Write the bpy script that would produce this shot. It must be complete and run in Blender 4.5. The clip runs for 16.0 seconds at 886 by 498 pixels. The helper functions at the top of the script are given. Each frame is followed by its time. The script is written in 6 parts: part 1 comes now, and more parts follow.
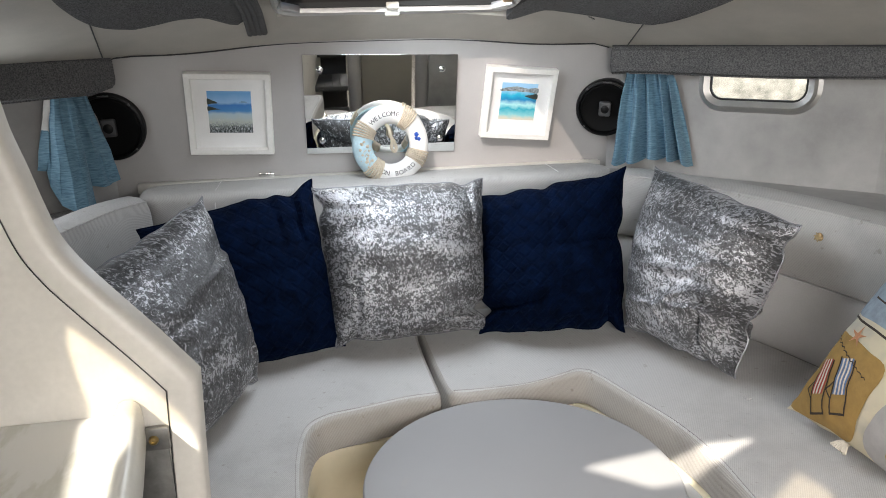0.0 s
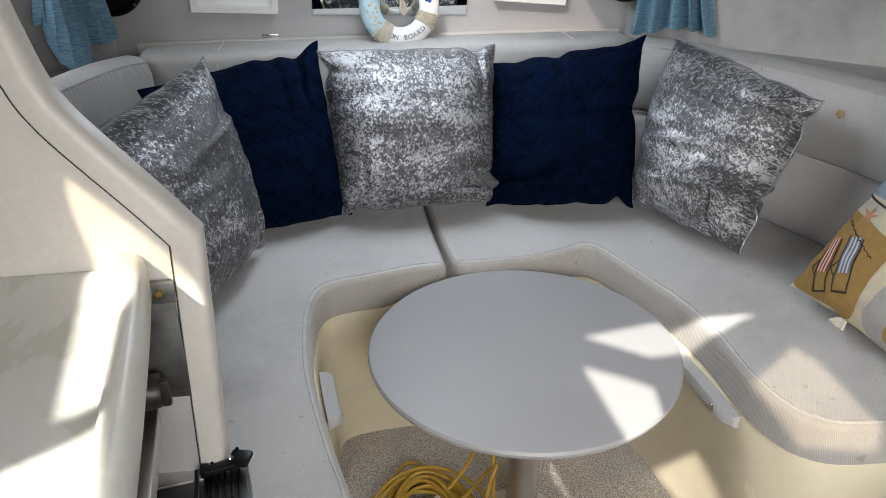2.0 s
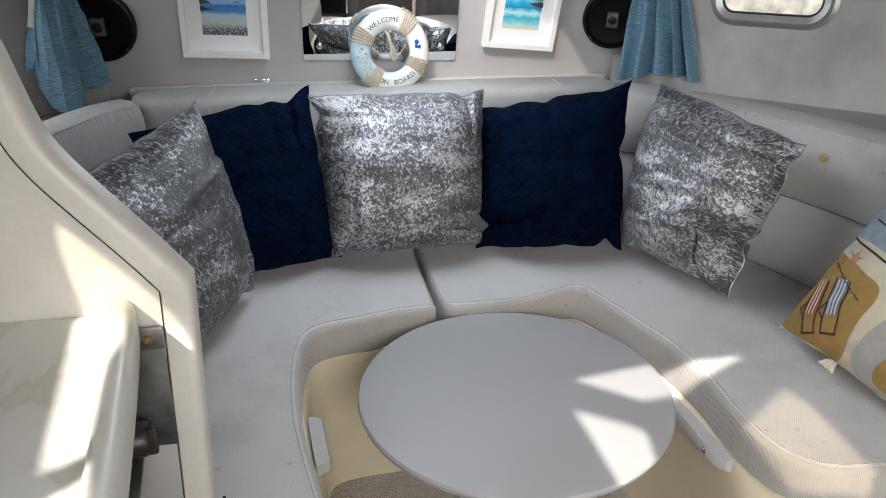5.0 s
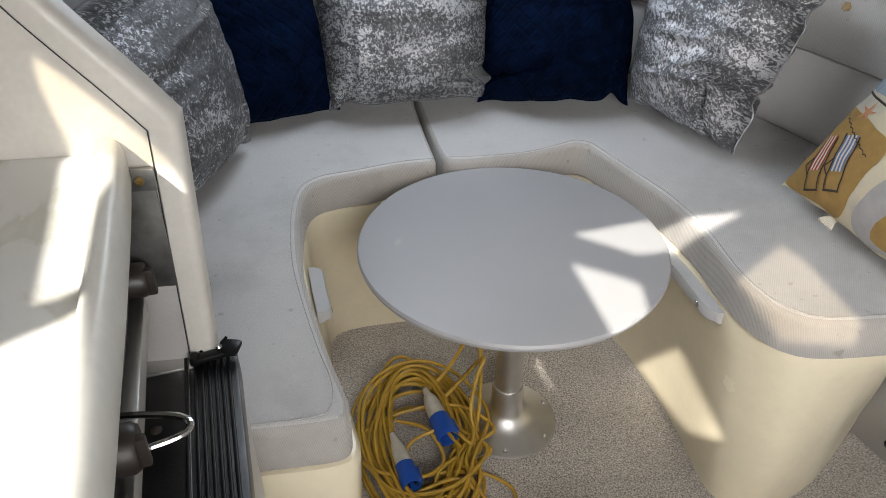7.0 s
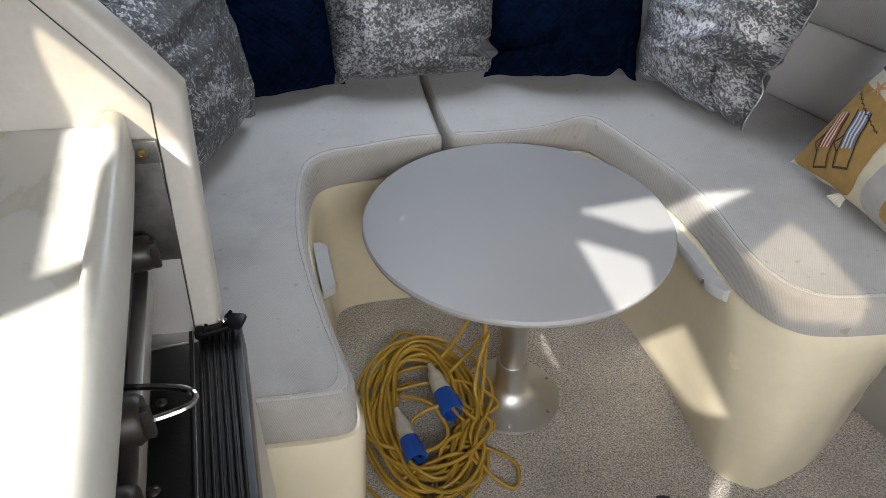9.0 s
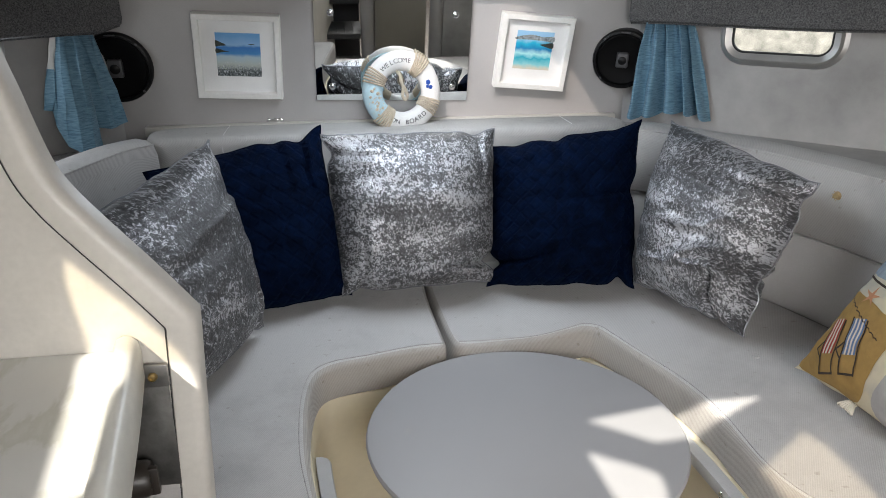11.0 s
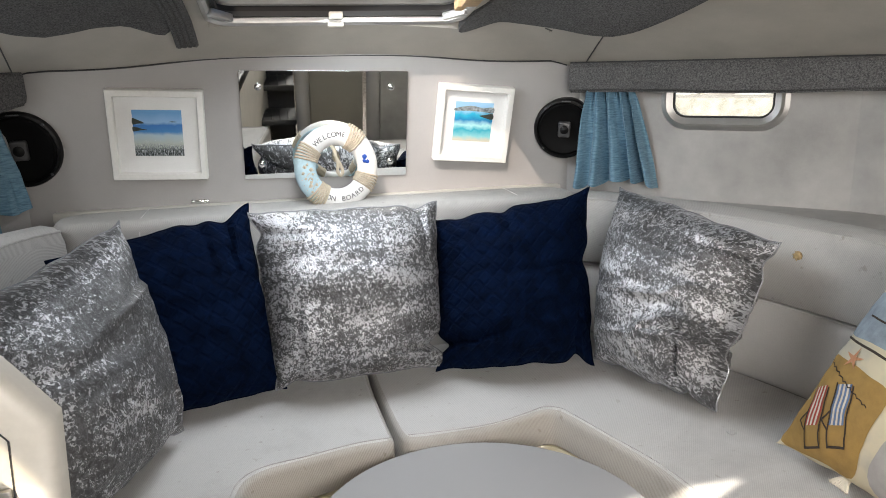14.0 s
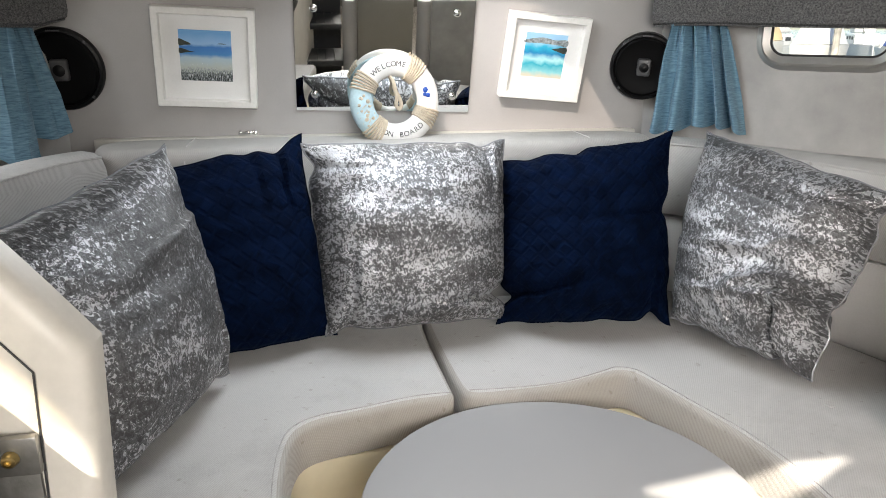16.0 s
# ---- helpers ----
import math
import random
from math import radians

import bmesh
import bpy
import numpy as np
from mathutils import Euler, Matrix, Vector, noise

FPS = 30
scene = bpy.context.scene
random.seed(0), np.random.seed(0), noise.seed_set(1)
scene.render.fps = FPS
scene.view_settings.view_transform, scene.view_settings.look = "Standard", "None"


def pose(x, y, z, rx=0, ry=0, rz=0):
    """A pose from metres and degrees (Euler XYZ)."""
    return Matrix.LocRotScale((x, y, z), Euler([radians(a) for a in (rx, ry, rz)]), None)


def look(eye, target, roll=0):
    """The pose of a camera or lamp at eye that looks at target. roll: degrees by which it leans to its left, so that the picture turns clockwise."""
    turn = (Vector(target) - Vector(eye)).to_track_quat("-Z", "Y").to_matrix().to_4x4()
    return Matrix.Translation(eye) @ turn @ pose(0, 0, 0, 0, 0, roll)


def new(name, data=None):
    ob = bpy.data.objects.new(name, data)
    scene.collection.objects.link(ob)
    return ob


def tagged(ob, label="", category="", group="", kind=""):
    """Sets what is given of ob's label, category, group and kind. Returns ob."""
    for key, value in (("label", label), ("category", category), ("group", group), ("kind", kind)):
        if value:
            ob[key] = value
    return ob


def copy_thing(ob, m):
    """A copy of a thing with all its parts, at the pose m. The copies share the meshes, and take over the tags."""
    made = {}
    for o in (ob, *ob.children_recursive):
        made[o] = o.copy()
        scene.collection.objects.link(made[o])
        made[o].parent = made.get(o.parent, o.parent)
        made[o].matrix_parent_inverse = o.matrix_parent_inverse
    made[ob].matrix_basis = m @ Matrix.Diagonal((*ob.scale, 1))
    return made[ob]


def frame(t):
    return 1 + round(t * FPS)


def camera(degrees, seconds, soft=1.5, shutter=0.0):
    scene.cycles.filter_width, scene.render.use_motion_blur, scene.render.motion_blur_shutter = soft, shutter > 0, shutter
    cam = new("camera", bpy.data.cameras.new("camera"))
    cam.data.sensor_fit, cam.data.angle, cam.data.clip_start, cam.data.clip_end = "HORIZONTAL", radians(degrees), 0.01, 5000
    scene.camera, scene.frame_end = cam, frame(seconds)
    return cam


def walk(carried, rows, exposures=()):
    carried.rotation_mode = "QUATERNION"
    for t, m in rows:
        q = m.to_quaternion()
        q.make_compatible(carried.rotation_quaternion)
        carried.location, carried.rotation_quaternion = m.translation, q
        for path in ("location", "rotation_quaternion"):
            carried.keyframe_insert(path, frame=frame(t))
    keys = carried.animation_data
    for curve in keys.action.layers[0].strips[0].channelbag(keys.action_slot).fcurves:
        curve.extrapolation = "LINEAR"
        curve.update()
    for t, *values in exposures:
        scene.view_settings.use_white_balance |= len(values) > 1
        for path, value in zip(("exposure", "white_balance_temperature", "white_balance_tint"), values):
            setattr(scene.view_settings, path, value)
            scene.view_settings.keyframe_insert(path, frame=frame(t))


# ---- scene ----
cam = camera(63.2, 16.0, 0.9)
PATH = [
    (0, (-0.189, 0.503, 1.447), (0.104, 2.388, 0.846), -1.3),
    (0.5, (-0.187, 0.505, 1.44), (0.088, 2.359, 0.742), -0.9),
    (1, (-0.187, 0.509, 1.436), (0.075, 2.321, 0.631), -0.5),
    (1.5, (-0.187, 0.513, 1.429), (0.067, 2.289, 0.546), -0.3),
    (2, (-0.186, 0.512, 1.429), (0.062, 2.272, 0.512), -0.2),
    (2.5, (-0.186, 0.507, 1.435), (0.063, 2.278, 0.541), -0.2),
    (3, (-0.186, 0.506, 1.438), (0.068, 2.311, 0.616), -0.4),
    (3.2, (-0.19, 0.508, 1.437), (0.071, 2.329, 0.652), -0.5),
    (5.3, (-0.188, 0.513, 1.431), (0.099, 2.308, 0.597), 0.2),
    (5.5, (-0.186, 0.511, 1.429), (0.097, 2.289, 0.556), 0.2),
    (6, (-0.187, 0.514, 1.425), (0.096, 2.239, 0.452), 0.6),
    (6.5, (-0.185, 0.515, 1.416), (0.083, 2.189, 0.355), 0.6),
    (7, (-0.183, 0.517, 1.412), (0.071, 2.135, 0.265), 0.7),
    (7.5, (-0.183, 0.518, 1.41), (0.059, 2.088, 0.193), 0.8),
    (8, (-0.181, 0.52, 1.407), (0.047, 2.056, 0.146), 0.8),
    (8.2, (-0.181, 0.52, 1.406), (0.045, 2.053, 0.141), 0.7),
    (10.3, (-0.184, 0.516, 1.42), (0.071, 2.283, 0.518), 0.3),
    (10.5, (-0.183, 0.518, 1.423), (0.073, 2.312, 0.575), 0.1),
    (11, (-0.183, 0.516, 1.429), (0.074, 2.365, 0.714), -0.2),
    (11.5, (-0.182, 0.518, 1.43), (0.076, 2.406, 0.823), -0.5),
    (12, (-0.182, 0.52, 1.428), (0.087, 2.429, 0.895), -0.8),
    (12.5, (-0.181, 0.523, 1.422), (0.114, 2.438, 0.927), -1.1),
    (13, (-0.172, 0.551, 1.404), (0.17, 2.462, 0.923), -1.3),
    (13.5, (-0.16, 0.597, 1.379), (0.232, 2.499, 0.901), -1.3),
    (14, (-0.159, 0.629, 1.369), (0.261, 2.524, 0.886), -1.3),
    (14.5, (-0.17, 0.648, 1.36), (0.241, 2.542, 0.865), -1.0),
    (15, (-0.193, 0.659, 1.354), (0.183, 2.553, 0.835), -0.7),
    (15.5, (-0.194, 0.686, 1.344), (0.147, 2.578, 0.791), -0.2),
    (16, (-0.2, 0.753, 1.306), (0.125, 2.636, 0.713), 0.2),
]
walk(cam, [(t, look(eye, target, roll)) for t, eye, target, roll in PATH], [(0, 1.00, 6600, 10), (1.5, 0.90, 6500, 10), (3, 0.66, 6250, 10), (5.5, 0.80, 6450, 10), (6.5, 0.80, 6400, 10), (8, 0.66, 6320, 10), (10.5, 0.58, 6180, 10), (11.5, 0.96, 6650, 10), (12.5, 1.06, 6600, 10), (14, 1.12, 6800, 10), (16, 1.22, 6850, 10)])
# world and light
world = bpy.data.worlds.new("sky")
scene.world = world
world.use_nodes = True
_nt = world.node_tree
_sky = _nt.nodes.new("ShaderNodeTexSky")
_sky.sky_type, _sky.sun_disc = "NISHITA", False
SUN_TRAVEL = Vector((0.49, 1.0, -0.85)).normalized()
_sky.sun_elevation = math.asin(-SUN_TRAVEL.z)
_sky.sun_rotation = math.atan2(-SUN_TRAVEL.x, -SUN_TRAVEL.y)
_bg = _nt.nodes["Background"]
_bg.inputs[1].default_value = 0.12
_nt.links.new(_sky.outputs[0], _bg.inputs[0])
sun = new("sun", bpy.data.lights.new("sun", "SUN"))
sun.data.energy, sun.data.angle, sun.data.color = 6.0, radians(0.6), (1.0, 0.93, 0.82)
sun.matrix_world = look((0, 0, 6), Vector((0, 0, 6)) + SUN_TRAVEL)


def area_light(name, at, to, sx, sy, watts, color=(1.0, 0.968, 0.938)):
    lamp = new(name, bpy.data.lights.new(name, "AREA"))
    lamp.data.shape, lamp.data.size, lamp.data.size_y, lamp.data.energy, lamp.data.color = "RECTANGLE", sx, sy, watts, color
    lamp.matrix_world = look(at, to)
    return lamp


# lamps standing in for companionway, port window and forward hatch daylight, and an aft fill
area_light("companionway_daylight", (0.16, -0.02, 1.655), (0.62, 1.40, 0.56), 0.9, 1.1, 13.0).data.spread = radians(115)
# fill lamp added in front of the closed aft bulkhead; no door there
area_light("aft_fill", (0.78, -0.92, 1.30), (0.5, 2.0, 0.80), 0.85, 0.7, 4.8)
area_light("port_window_daylight", (-0.975, 2.122, 1.285), (-0.55, 1.85, 1.25), 0.24, 0.11, 0.8, (0.90, 0.95, 1.0))
area_light("hatch_daylight", (-0.015, 1.97, 1.545), (0.36, 1.80, 0.6), 0.42, 0.42, 3.7, (0.84, 0.92, 1.0))


# ---- materials ----
def material(name):
    m = bpy.data.materials.new(name)
    m.use_nodes = True
    nt = m.node_tree
    bsdf = nt.nodes["Principled BSDF"]
    return m, nt, bsdf


def node(nt, kind, **kw):
    n = nt.nodes.new(kind)
    for k, v in kw.items():
        n.inputs[k].default_value = v
    return n


def coords(nt, scale=(1, 1, 1), rot=(0, 0, 0), uv=False):
    tc = nt.nodes.new("ShaderNodeTexCoord")
    mp = nt.nodes.new("ShaderNodeMapping")
    mp.inputs["Scale"].default_value = scale
    mp.inputs["Rotation"].default_value = rot
    nt.links.new(tc.outputs["UV" if uv else "Object"], mp.inputs[0])
    return mp.outputs[0]


def ramp(nt, src, stops):
    r = nt.nodes.new("ShaderNodeValToRGB")
    els = r.color_ramp.elements
    while len(els) < len(stops):
        els.new(0.5)
    for e, (pos, c) in zip(els, stops):
        e.position = pos
        e.color = (*c, 1) if len(c) == 3 else c
    nt.links.new(src, r.inputs[0])
    return r.outputs[0]


def bump(nt, bsdf, src, strength, distance=0.002, chain=None):
    b = nt.nodes.new("ShaderNodeBump")
    b.inputs["Strength"].default_value = strength
    b.inputs["Distance"].default_value = distance
    nt.links.new(src, b.inputs["Height"])
    if chain:
        nt.links.new(chain, b.inputs["Normal"])
    nt.links.new(b.outputs[0], bsdf.inputs["Normal"])
    return b.outputs[0]


def plain(name, col, rough=0.5, var=0.12, scale=6.0, bumps=0.15, bscale=300.0, metal=0.0, sheen=0.0, dist=0.001, coat=0.0, fine=0.06, spec=0.5):
    """Colour with large soft stains and a fine grain, and a fine relief."""
    m, nt, b = material(name)
    co = coords(nt)
    big = node(nt, "ShaderNodeTexNoise", Scale=scale, Detail=5.0, Roughness=0.6)
    small = node(nt, "ShaderNodeTexNoise", Scale=bscale, Detail=3.0)
    nt.links.new(co, big.inputs["Vector"])
    nt.links.new(co, small.inputs["Vector"])
    c1 = ramp(nt, big.outputs[0], [(0.3, [v * (1 - var) for v in col]), (0.7, [min(1, v * (1 + var * 0.6)) for v in col])])
    c2 = ramp(nt, small.outputs[0], [(0.3, [1 - fine] * 3), (0.7, [1.0] * 3)])
    mx = nt.nodes.new("ShaderNodeMix")
    mx.data_type, mx.blend_type = "RGBA", "MULTIPLY"
    mx.inputs[0].default_value = 1.0
    nt.links.new(c1, mx.inputs[6])
    nt.links.new(c2, mx.inputs[7])
    nt.links.new(mx.outputs[2], b.inputs["Base Color"])
    rr = ramp(nt, big.outputs[0], [(0.25, [max(0.02, rough - 0.07)] * 3), (0.75, [min(1, rough + 0.07)] * 3)])
    nt.links.new(rr, b.inputs["Roughness"])
    b.inputs["Metallic"].default_value = metal
    b.inputs["Sheen Weight"].default_value = sheen
    b.inputs["Coat Weight"].default_value = coat
    b.inputs["Specular IOR Level"].default_value = spec
    if bumps:
        bump(nt, b, small.outputs[0], bumps, dist)
    return m


def fabric_rib(name, col, turn=(0.5, 0.3, 0.7)):
    """Pale upholstery with a fine diagonal rib, faint stains."""
    m, nt, b = material(name)
    co = coords(nt)
    big = node(nt, "ShaderNodeTexNoise", Scale=4.0, Detail=6.0, Roughness=0.65)
    nt.links.new(co, big.inputs["Vector"])
    w = nt.nodes.new("ShaderNodeTexWave")
    w.inputs["Scale"].default_value, w.inputs["Distortion"].default_value, w.inputs["Detail"].default_value = 112.0, 0.8, 2.0
    w.inputs["Detail Scale"].default_value = 3.0
    nt.links.new(coords(nt, rot=turn), w.inputs["Vector"])
    fine = node(nt, "ShaderNodeTexNoise", Scale=520.0, Detail=2.0)
    nt.links.new(co, fine.inputs["Vector"])
    c1 = ramp(nt, big.outputs[0], [(0.25, [v * 0.73 for v in col]), (0.5, col), (0.8, [min(1, v * 1.07) for v in col])])
    fine_mix = nt.nodes.new("ShaderNodeMath")
    fine_mix.operation = "MULTIPLY_ADD"
    nt.links.new(w.outputs["Fac"], fine_mix.inputs[0])
    fine_mix.inputs[1].default_value = 0.55
    nt.links.new(fine.outputs[0], fine_mix.inputs[2])
    c2 = ramp(nt, fine_mix.outputs[0], [(0.38, (0.84,) * 3), (0.95, (1.0,) * 3)])
    mx = nt.nodes.new("ShaderNodeMix")
    mx.data_type, mx.blend_type = "RGBA", "MULTIPLY"
    mx.inputs[0].default_value = 1.0
    nt.links.new(c1, mx.inputs[6])
    nt.links.new(c2, mx.inputs[7])
    nt.links.new(mx.outputs[2], b.inputs["Base Color"])
    speck = node(nt, "ShaderNodeTexNoise", Scale=48.0, Detail=2.0)
    nt.links.new(co, speck.inputs["Vector"])
    soil = nt.nodes.new("ShaderNodeMix")
    soil.data_type, soil.blend_type = "RGBA", "MULTIPLY"
    soil.inputs[0].default_value = 1.0
    nt.links.new(mx.outputs[2], soil.inputs[6])
    nt.links.new(ramp(nt, speck.outputs[0], [(0.67, (1.0,) * 3), (0.74, (0.78, 0.76, 0.73))]), soil.inputs[7])
    nt.links.new(soil.outputs[2], b.inputs["Base Color"])
    b.inputs["Roughness"].default_value = 0.9
    b.inputs["Sheen Weight"].default_value = 0.15
    add = nt.nodes.new("ShaderNodeMath")
    add.operation = "ADD"
    nt.links.new(w.outputs["Fac"], add.inputs[0])
    nt.links.new(fine.outputs[0], add.inputs[1])
    bump(nt, b, add.outputs[0], 0.26, 0.0016)
    return m


def vmath(nt, op, a, b):
    n = nt.nodes.new("ShaderNodeMath")
    n.operation = op
    for k, v in enumerate((a, b)):
        if isinstance(v, (int, float)):
            n.inputs[k].default_value = v
        else:
            nt.links.new(v, n.inputs[k])
    return n.outputs[0]


def crushed_velvet(name, cut, rough=0.30):
    """Crushed pile: small sharp shards lying at many angles, in drifts."""
    m, nt, b = material(name)
    co = coords(nt, uv=True)
    warp = node(nt, "ShaderNodeTexNoise", Scale=26.0, Detail=3.0)
    nt.links.new(co, warp.inputs["Vector"])
    off = nt.nodes.new("ShaderNodeVectorMath")
    off.operation = "MULTIPLY_ADD"
    nt.links.new(warp.outputs["Color"], off.inputs[0])
    off.inputs[1].default_value = (0.07, 0.07, 0.07)
    nt.links.new(co, off.inputs[2])
    cells = nt.nodes.new("ShaderNodeTexVoronoi")
    cells.inputs["Scale"].default_value = 62.0
    nt.links.new(off.outputs[0], cells.inputs["Vector"])
    shard = nt.nodes.new("ShaderNodeSeparateColor")
    nt.links.new(cells.outputs["Color"], shard.inputs[0])
    fl = node(nt, "ShaderNodeTexNoise", Scale=60.0, Detail=3.0, Roughness=0.55, Distortion=1.5)
    nt.links.new(coords(nt, scale=(1.0, 0.75, 1), rot=(0, 0, 0.5), uv=True), fl.inputs["Vector"])
    big = node(nt, "ShaderNodeTexNoise", Scale=3.2, Detail=4.0, Roughness=0.6)
    nt.links.new(coords(nt, scale=(0.7, 1.5, 1), uv=True), big.inputs["Vector"])
    val = vmath(nt, "ADD", vmath(nt, "MULTIPLY", fl.outputs[0], 0.66), vmath(nt, "MULTIPLY", shard.outputs[0], 0.13))
    val = vmath(nt, "ADD", val, vmath(nt, "MULTIPLY", big.outputs[0], 0.52))
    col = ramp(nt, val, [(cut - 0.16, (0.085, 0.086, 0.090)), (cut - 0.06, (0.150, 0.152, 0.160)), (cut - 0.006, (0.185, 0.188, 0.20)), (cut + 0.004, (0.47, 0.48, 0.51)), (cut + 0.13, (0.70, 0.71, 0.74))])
    nt.links.new(col, b.inputs["Base Color"])
    nt.links.new(ramp(nt, val, [(cut - 0.08, (rough + 0.14,) * 3), (cut + 0.01, (rough,) * 3)]), b.inputs["Roughness"])
    b.inputs["Metallic"].default_value = 0.55
    b.inputs["Sheen Weight"].default_value = 0.05
    b.inputs["Sheen Roughness"].default_value = 0.35
    h = vmath(nt, "ADD", fl.outputs[0], vmath(nt, "MULTIPLY", shard.outputs[1], 0.35))
    bump(nt, b, h, 0.5, 0.006)
    return m


def navy_velvet(name):
    m, nt, b = material(name)
    co = coords(nt, uv=True)
    fl = node(nt, "ShaderNodeTexNoise", Scale=9.0, Detail=5.0, Roughness=0.6, Distortion=1.0)
    nt.links.new(co, fl.inputs["Vector"])
    nt.links.new(ramp(nt, fl.outputs[0], [(0.35, (0.0004, 0.0022, 0.0085)), (0.7, (0.0014, 0.0062, 0.024))]), b.inputs["Base Color"])
    b.inputs["Roughness"].default_value = 0.9
    b.inputs["Specular IOR Level"].default_value = 0.04
    b.inputs["Sheen Weight"].default_value = 0.016
    b.inputs["Sheen Tint"].default_value = (0.03, 0.16, 0.6, 1)
    stitch = None
    for turn in (0.78, -0.78):
        w = nt.nodes.new("ShaderNodeTexWave")
        w.inputs["Scale"].default_value, w.inputs["Distortion"].default_value = 4.6, 1.2
        nt.links.new(coords(nt, rot=(0, 0, turn), uv=True), w.inputs["Vector"])
        one = ramp(nt, w.outputs["Fac"], [(0.0, (0,) * 3), (0.25, (1,) * 3)])
        stitch = vmath(nt, "MULTIPLY", stitch, one) if stitch else one
    bump(nt, b, vmath(nt, "ADD", fl.outputs[0], vmath(nt, "MULTIPLY", stitch, 0.3)), 0.7, 0.010)
    return m


def speckled(name, c0, c1, scale, rough=0.95, strength=0.6, dist=0.004, big_var=0.2):
    """Pile or felt: two colours mixed at the size of the fibres."""
    m, nt, b = material(name)
    co = coords(nt)
    n1 = node(nt, "ShaderNodeTexNoise", Scale=scale, Detail=4.0, Roughness=0.7)
    n2 = node(nt, "ShaderNodeTexNoise", Scale=5.0, Detail=4.0)
    nt.links.new(co, n1.inputs["Vector"])
    nt.links.new(co, n2.inputs["Vector"])
    c = ramp(nt, n1.outputs[0], [(0.36, c0), (0.64, c1)])
    s = ramp(nt, n2.outputs[0], [(0.3, (1 - big_var,) * 3), (0.7, (1.0,) * 3)])
    mx = nt.nodes.new("ShaderNodeMix")
    mx.data_type, mx.blend_type = "RGBA", "MULTIPLY"
    mx.inputs[0].default_value = 1.0
    nt.links.new(c, mx.inputs[6])
    nt.links.new(s, mx.inputs[7])
    nt.links.new(mx.outputs[2], b.inputs["Base Color"])
    b.inputs["Roughness"].default_value = rough
    b.inputs["Specular IOR Level"].default_value = 0.15
    bump(nt, b, n1.outputs[0], strength, dist)
    return m


def slub_cloth(name, c0, c1):
    """Blue curtain cloth with horizontal slubs."""
    m, nt, b = material(name)
    n1 = node(nt, "ShaderNodeTexNoise", Scale=1.0, Detail=5.0, Roughness=0.65)
    nt.links.new(coords(nt, scale=(45, 45, 420)), n1.inputs["Vector"])
    nt.links.new(ramp(nt, n1.outputs[0], [(0.35, c0), (0.68, c1)]), b.inputs["Base Color"])
    b.inputs["Roughness"].default_value = 0.6
    b.inputs["Sheen Weight"].default_value = 0.3
    bump(nt, b, n1.outputs[0], 0.3, 0.001)
    return m


def marble(name):
    m, nt, b = material(name)
    n1 = node(nt, "ShaderNodeTexNoise", Scale=3.0, Detail=7.0, Roughness=0.6, Distortion=2.5)
    nt.links.new(coords(nt, scale=(1, 0.6, 1), rot=(0, 0, 0.6)), n1.inputs["Vector"])
    nt.links.new(ramp(nt, n1.outputs[0], [(0.42, (0.70, 0.70, 0.68)), (0.495, (0.58, 0.58, 0.53)), (0.52, (0.69, 0.69, 0.67)), (0.7, (0.72, 0.72, 0.70))]), b.inputs["Base Color"])
    b.inputs["Roughness"].default_value = 0.35
    return m


def glass(name, tint=(0.76, 0.79, 0.80)):
    m, nt, b = material(name)
    b.inputs["Base Color"].default_value = (*tint, 1)
    b.inputs["Transmission Weight"].default_value = 1.0
    b.inputs["Roughness"].default_value = 0.02
    b.inputs["IOR"].default_value = 1.1
    return m


def mirror_glass(name):
    m, nt, b = material(name)
    b.inputs["Base Color"].default_value = (0.86, 0.88, 0.87, 1)
    b.inputs["Metallic"].default_value = 1.0
    n1 = node(nt, "ShaderNodeTexNoise", Scale=25.0, Detail=3.0)
    nt.links.new(coords(nt), n1.inputs["Vector"])
    nt.links.new(ramp(nt, n1.outputs[0], [(0.4, (0.01,) * 3), (0.8, (0.035,) * 3)]), b.inputs["Roughness"])
    return m


VINYL = plain("grey_vinyl_lining", (0.41, 0.398, 0.39), 0.6, 0.10, 5.0, 0.25, 500, dist=0.0006)
VINYL_SIDE = plain("grey_vinyl_side_lining", (0.39, 0.38, 0.37), 0.6, 0.24, 7.0, 0.25, 500, dist=0.0006)
HEADLINER = plain("beige_headliner", (0.46, 0.435, 0.39), 0.75, 0.14, 6.0, 0.3, 420, dist=0.0008)
FELT = speckled("charcoal_felt", (0.065, 0.065, 0.068), (0.21, 0.208, 0.21), 300, strength=0.7)
CARPET = speckled("grey_carpet", (0.21, 0.192, 0.175), (0.80, 0.745, 0.68), 300, strength=0.8, dist=0.006, big_var=0.22)
SHELF_CARPET = speckled("shelf_carpet", (0.16, 0.15, 0.145), (0.40, 0.38, 0.37), 350, strength=0.8)
SEAT = fabric_rib("ribbed_seat_fabric", (0.535, 0.525, 0.52))
BACKFAB = fabric_rib("ribbed_back_fabric", (0.475, 0.463, 0.45))
LEATHERETTE = plain("pale_grey_leatherette", (0.72, 0.705, 0.70), 0.5, 0.08, 5.0, 0.2, 350, dist=0.0006)
GELCOAT = plain("cream_gelcoat", (0.74, 0.665, 0.495), 0.22, 0.08, 4.0, 0.03, 60, coat=0.4, fine=0.03)
TABLE_TOP = plain("grey_laminate", (0.37, 0.368, 0.375), 0.46, 0.05, 3.0, 0.05, 700, dist=0.0004, fine=0.04)
ALUMINIUM = plain("brushed_aluminium", (0.64, 0.63, 0.61), 0.44, 0.12, 12.0, 0.1, 400, metal=1.0, dist=0.0004)
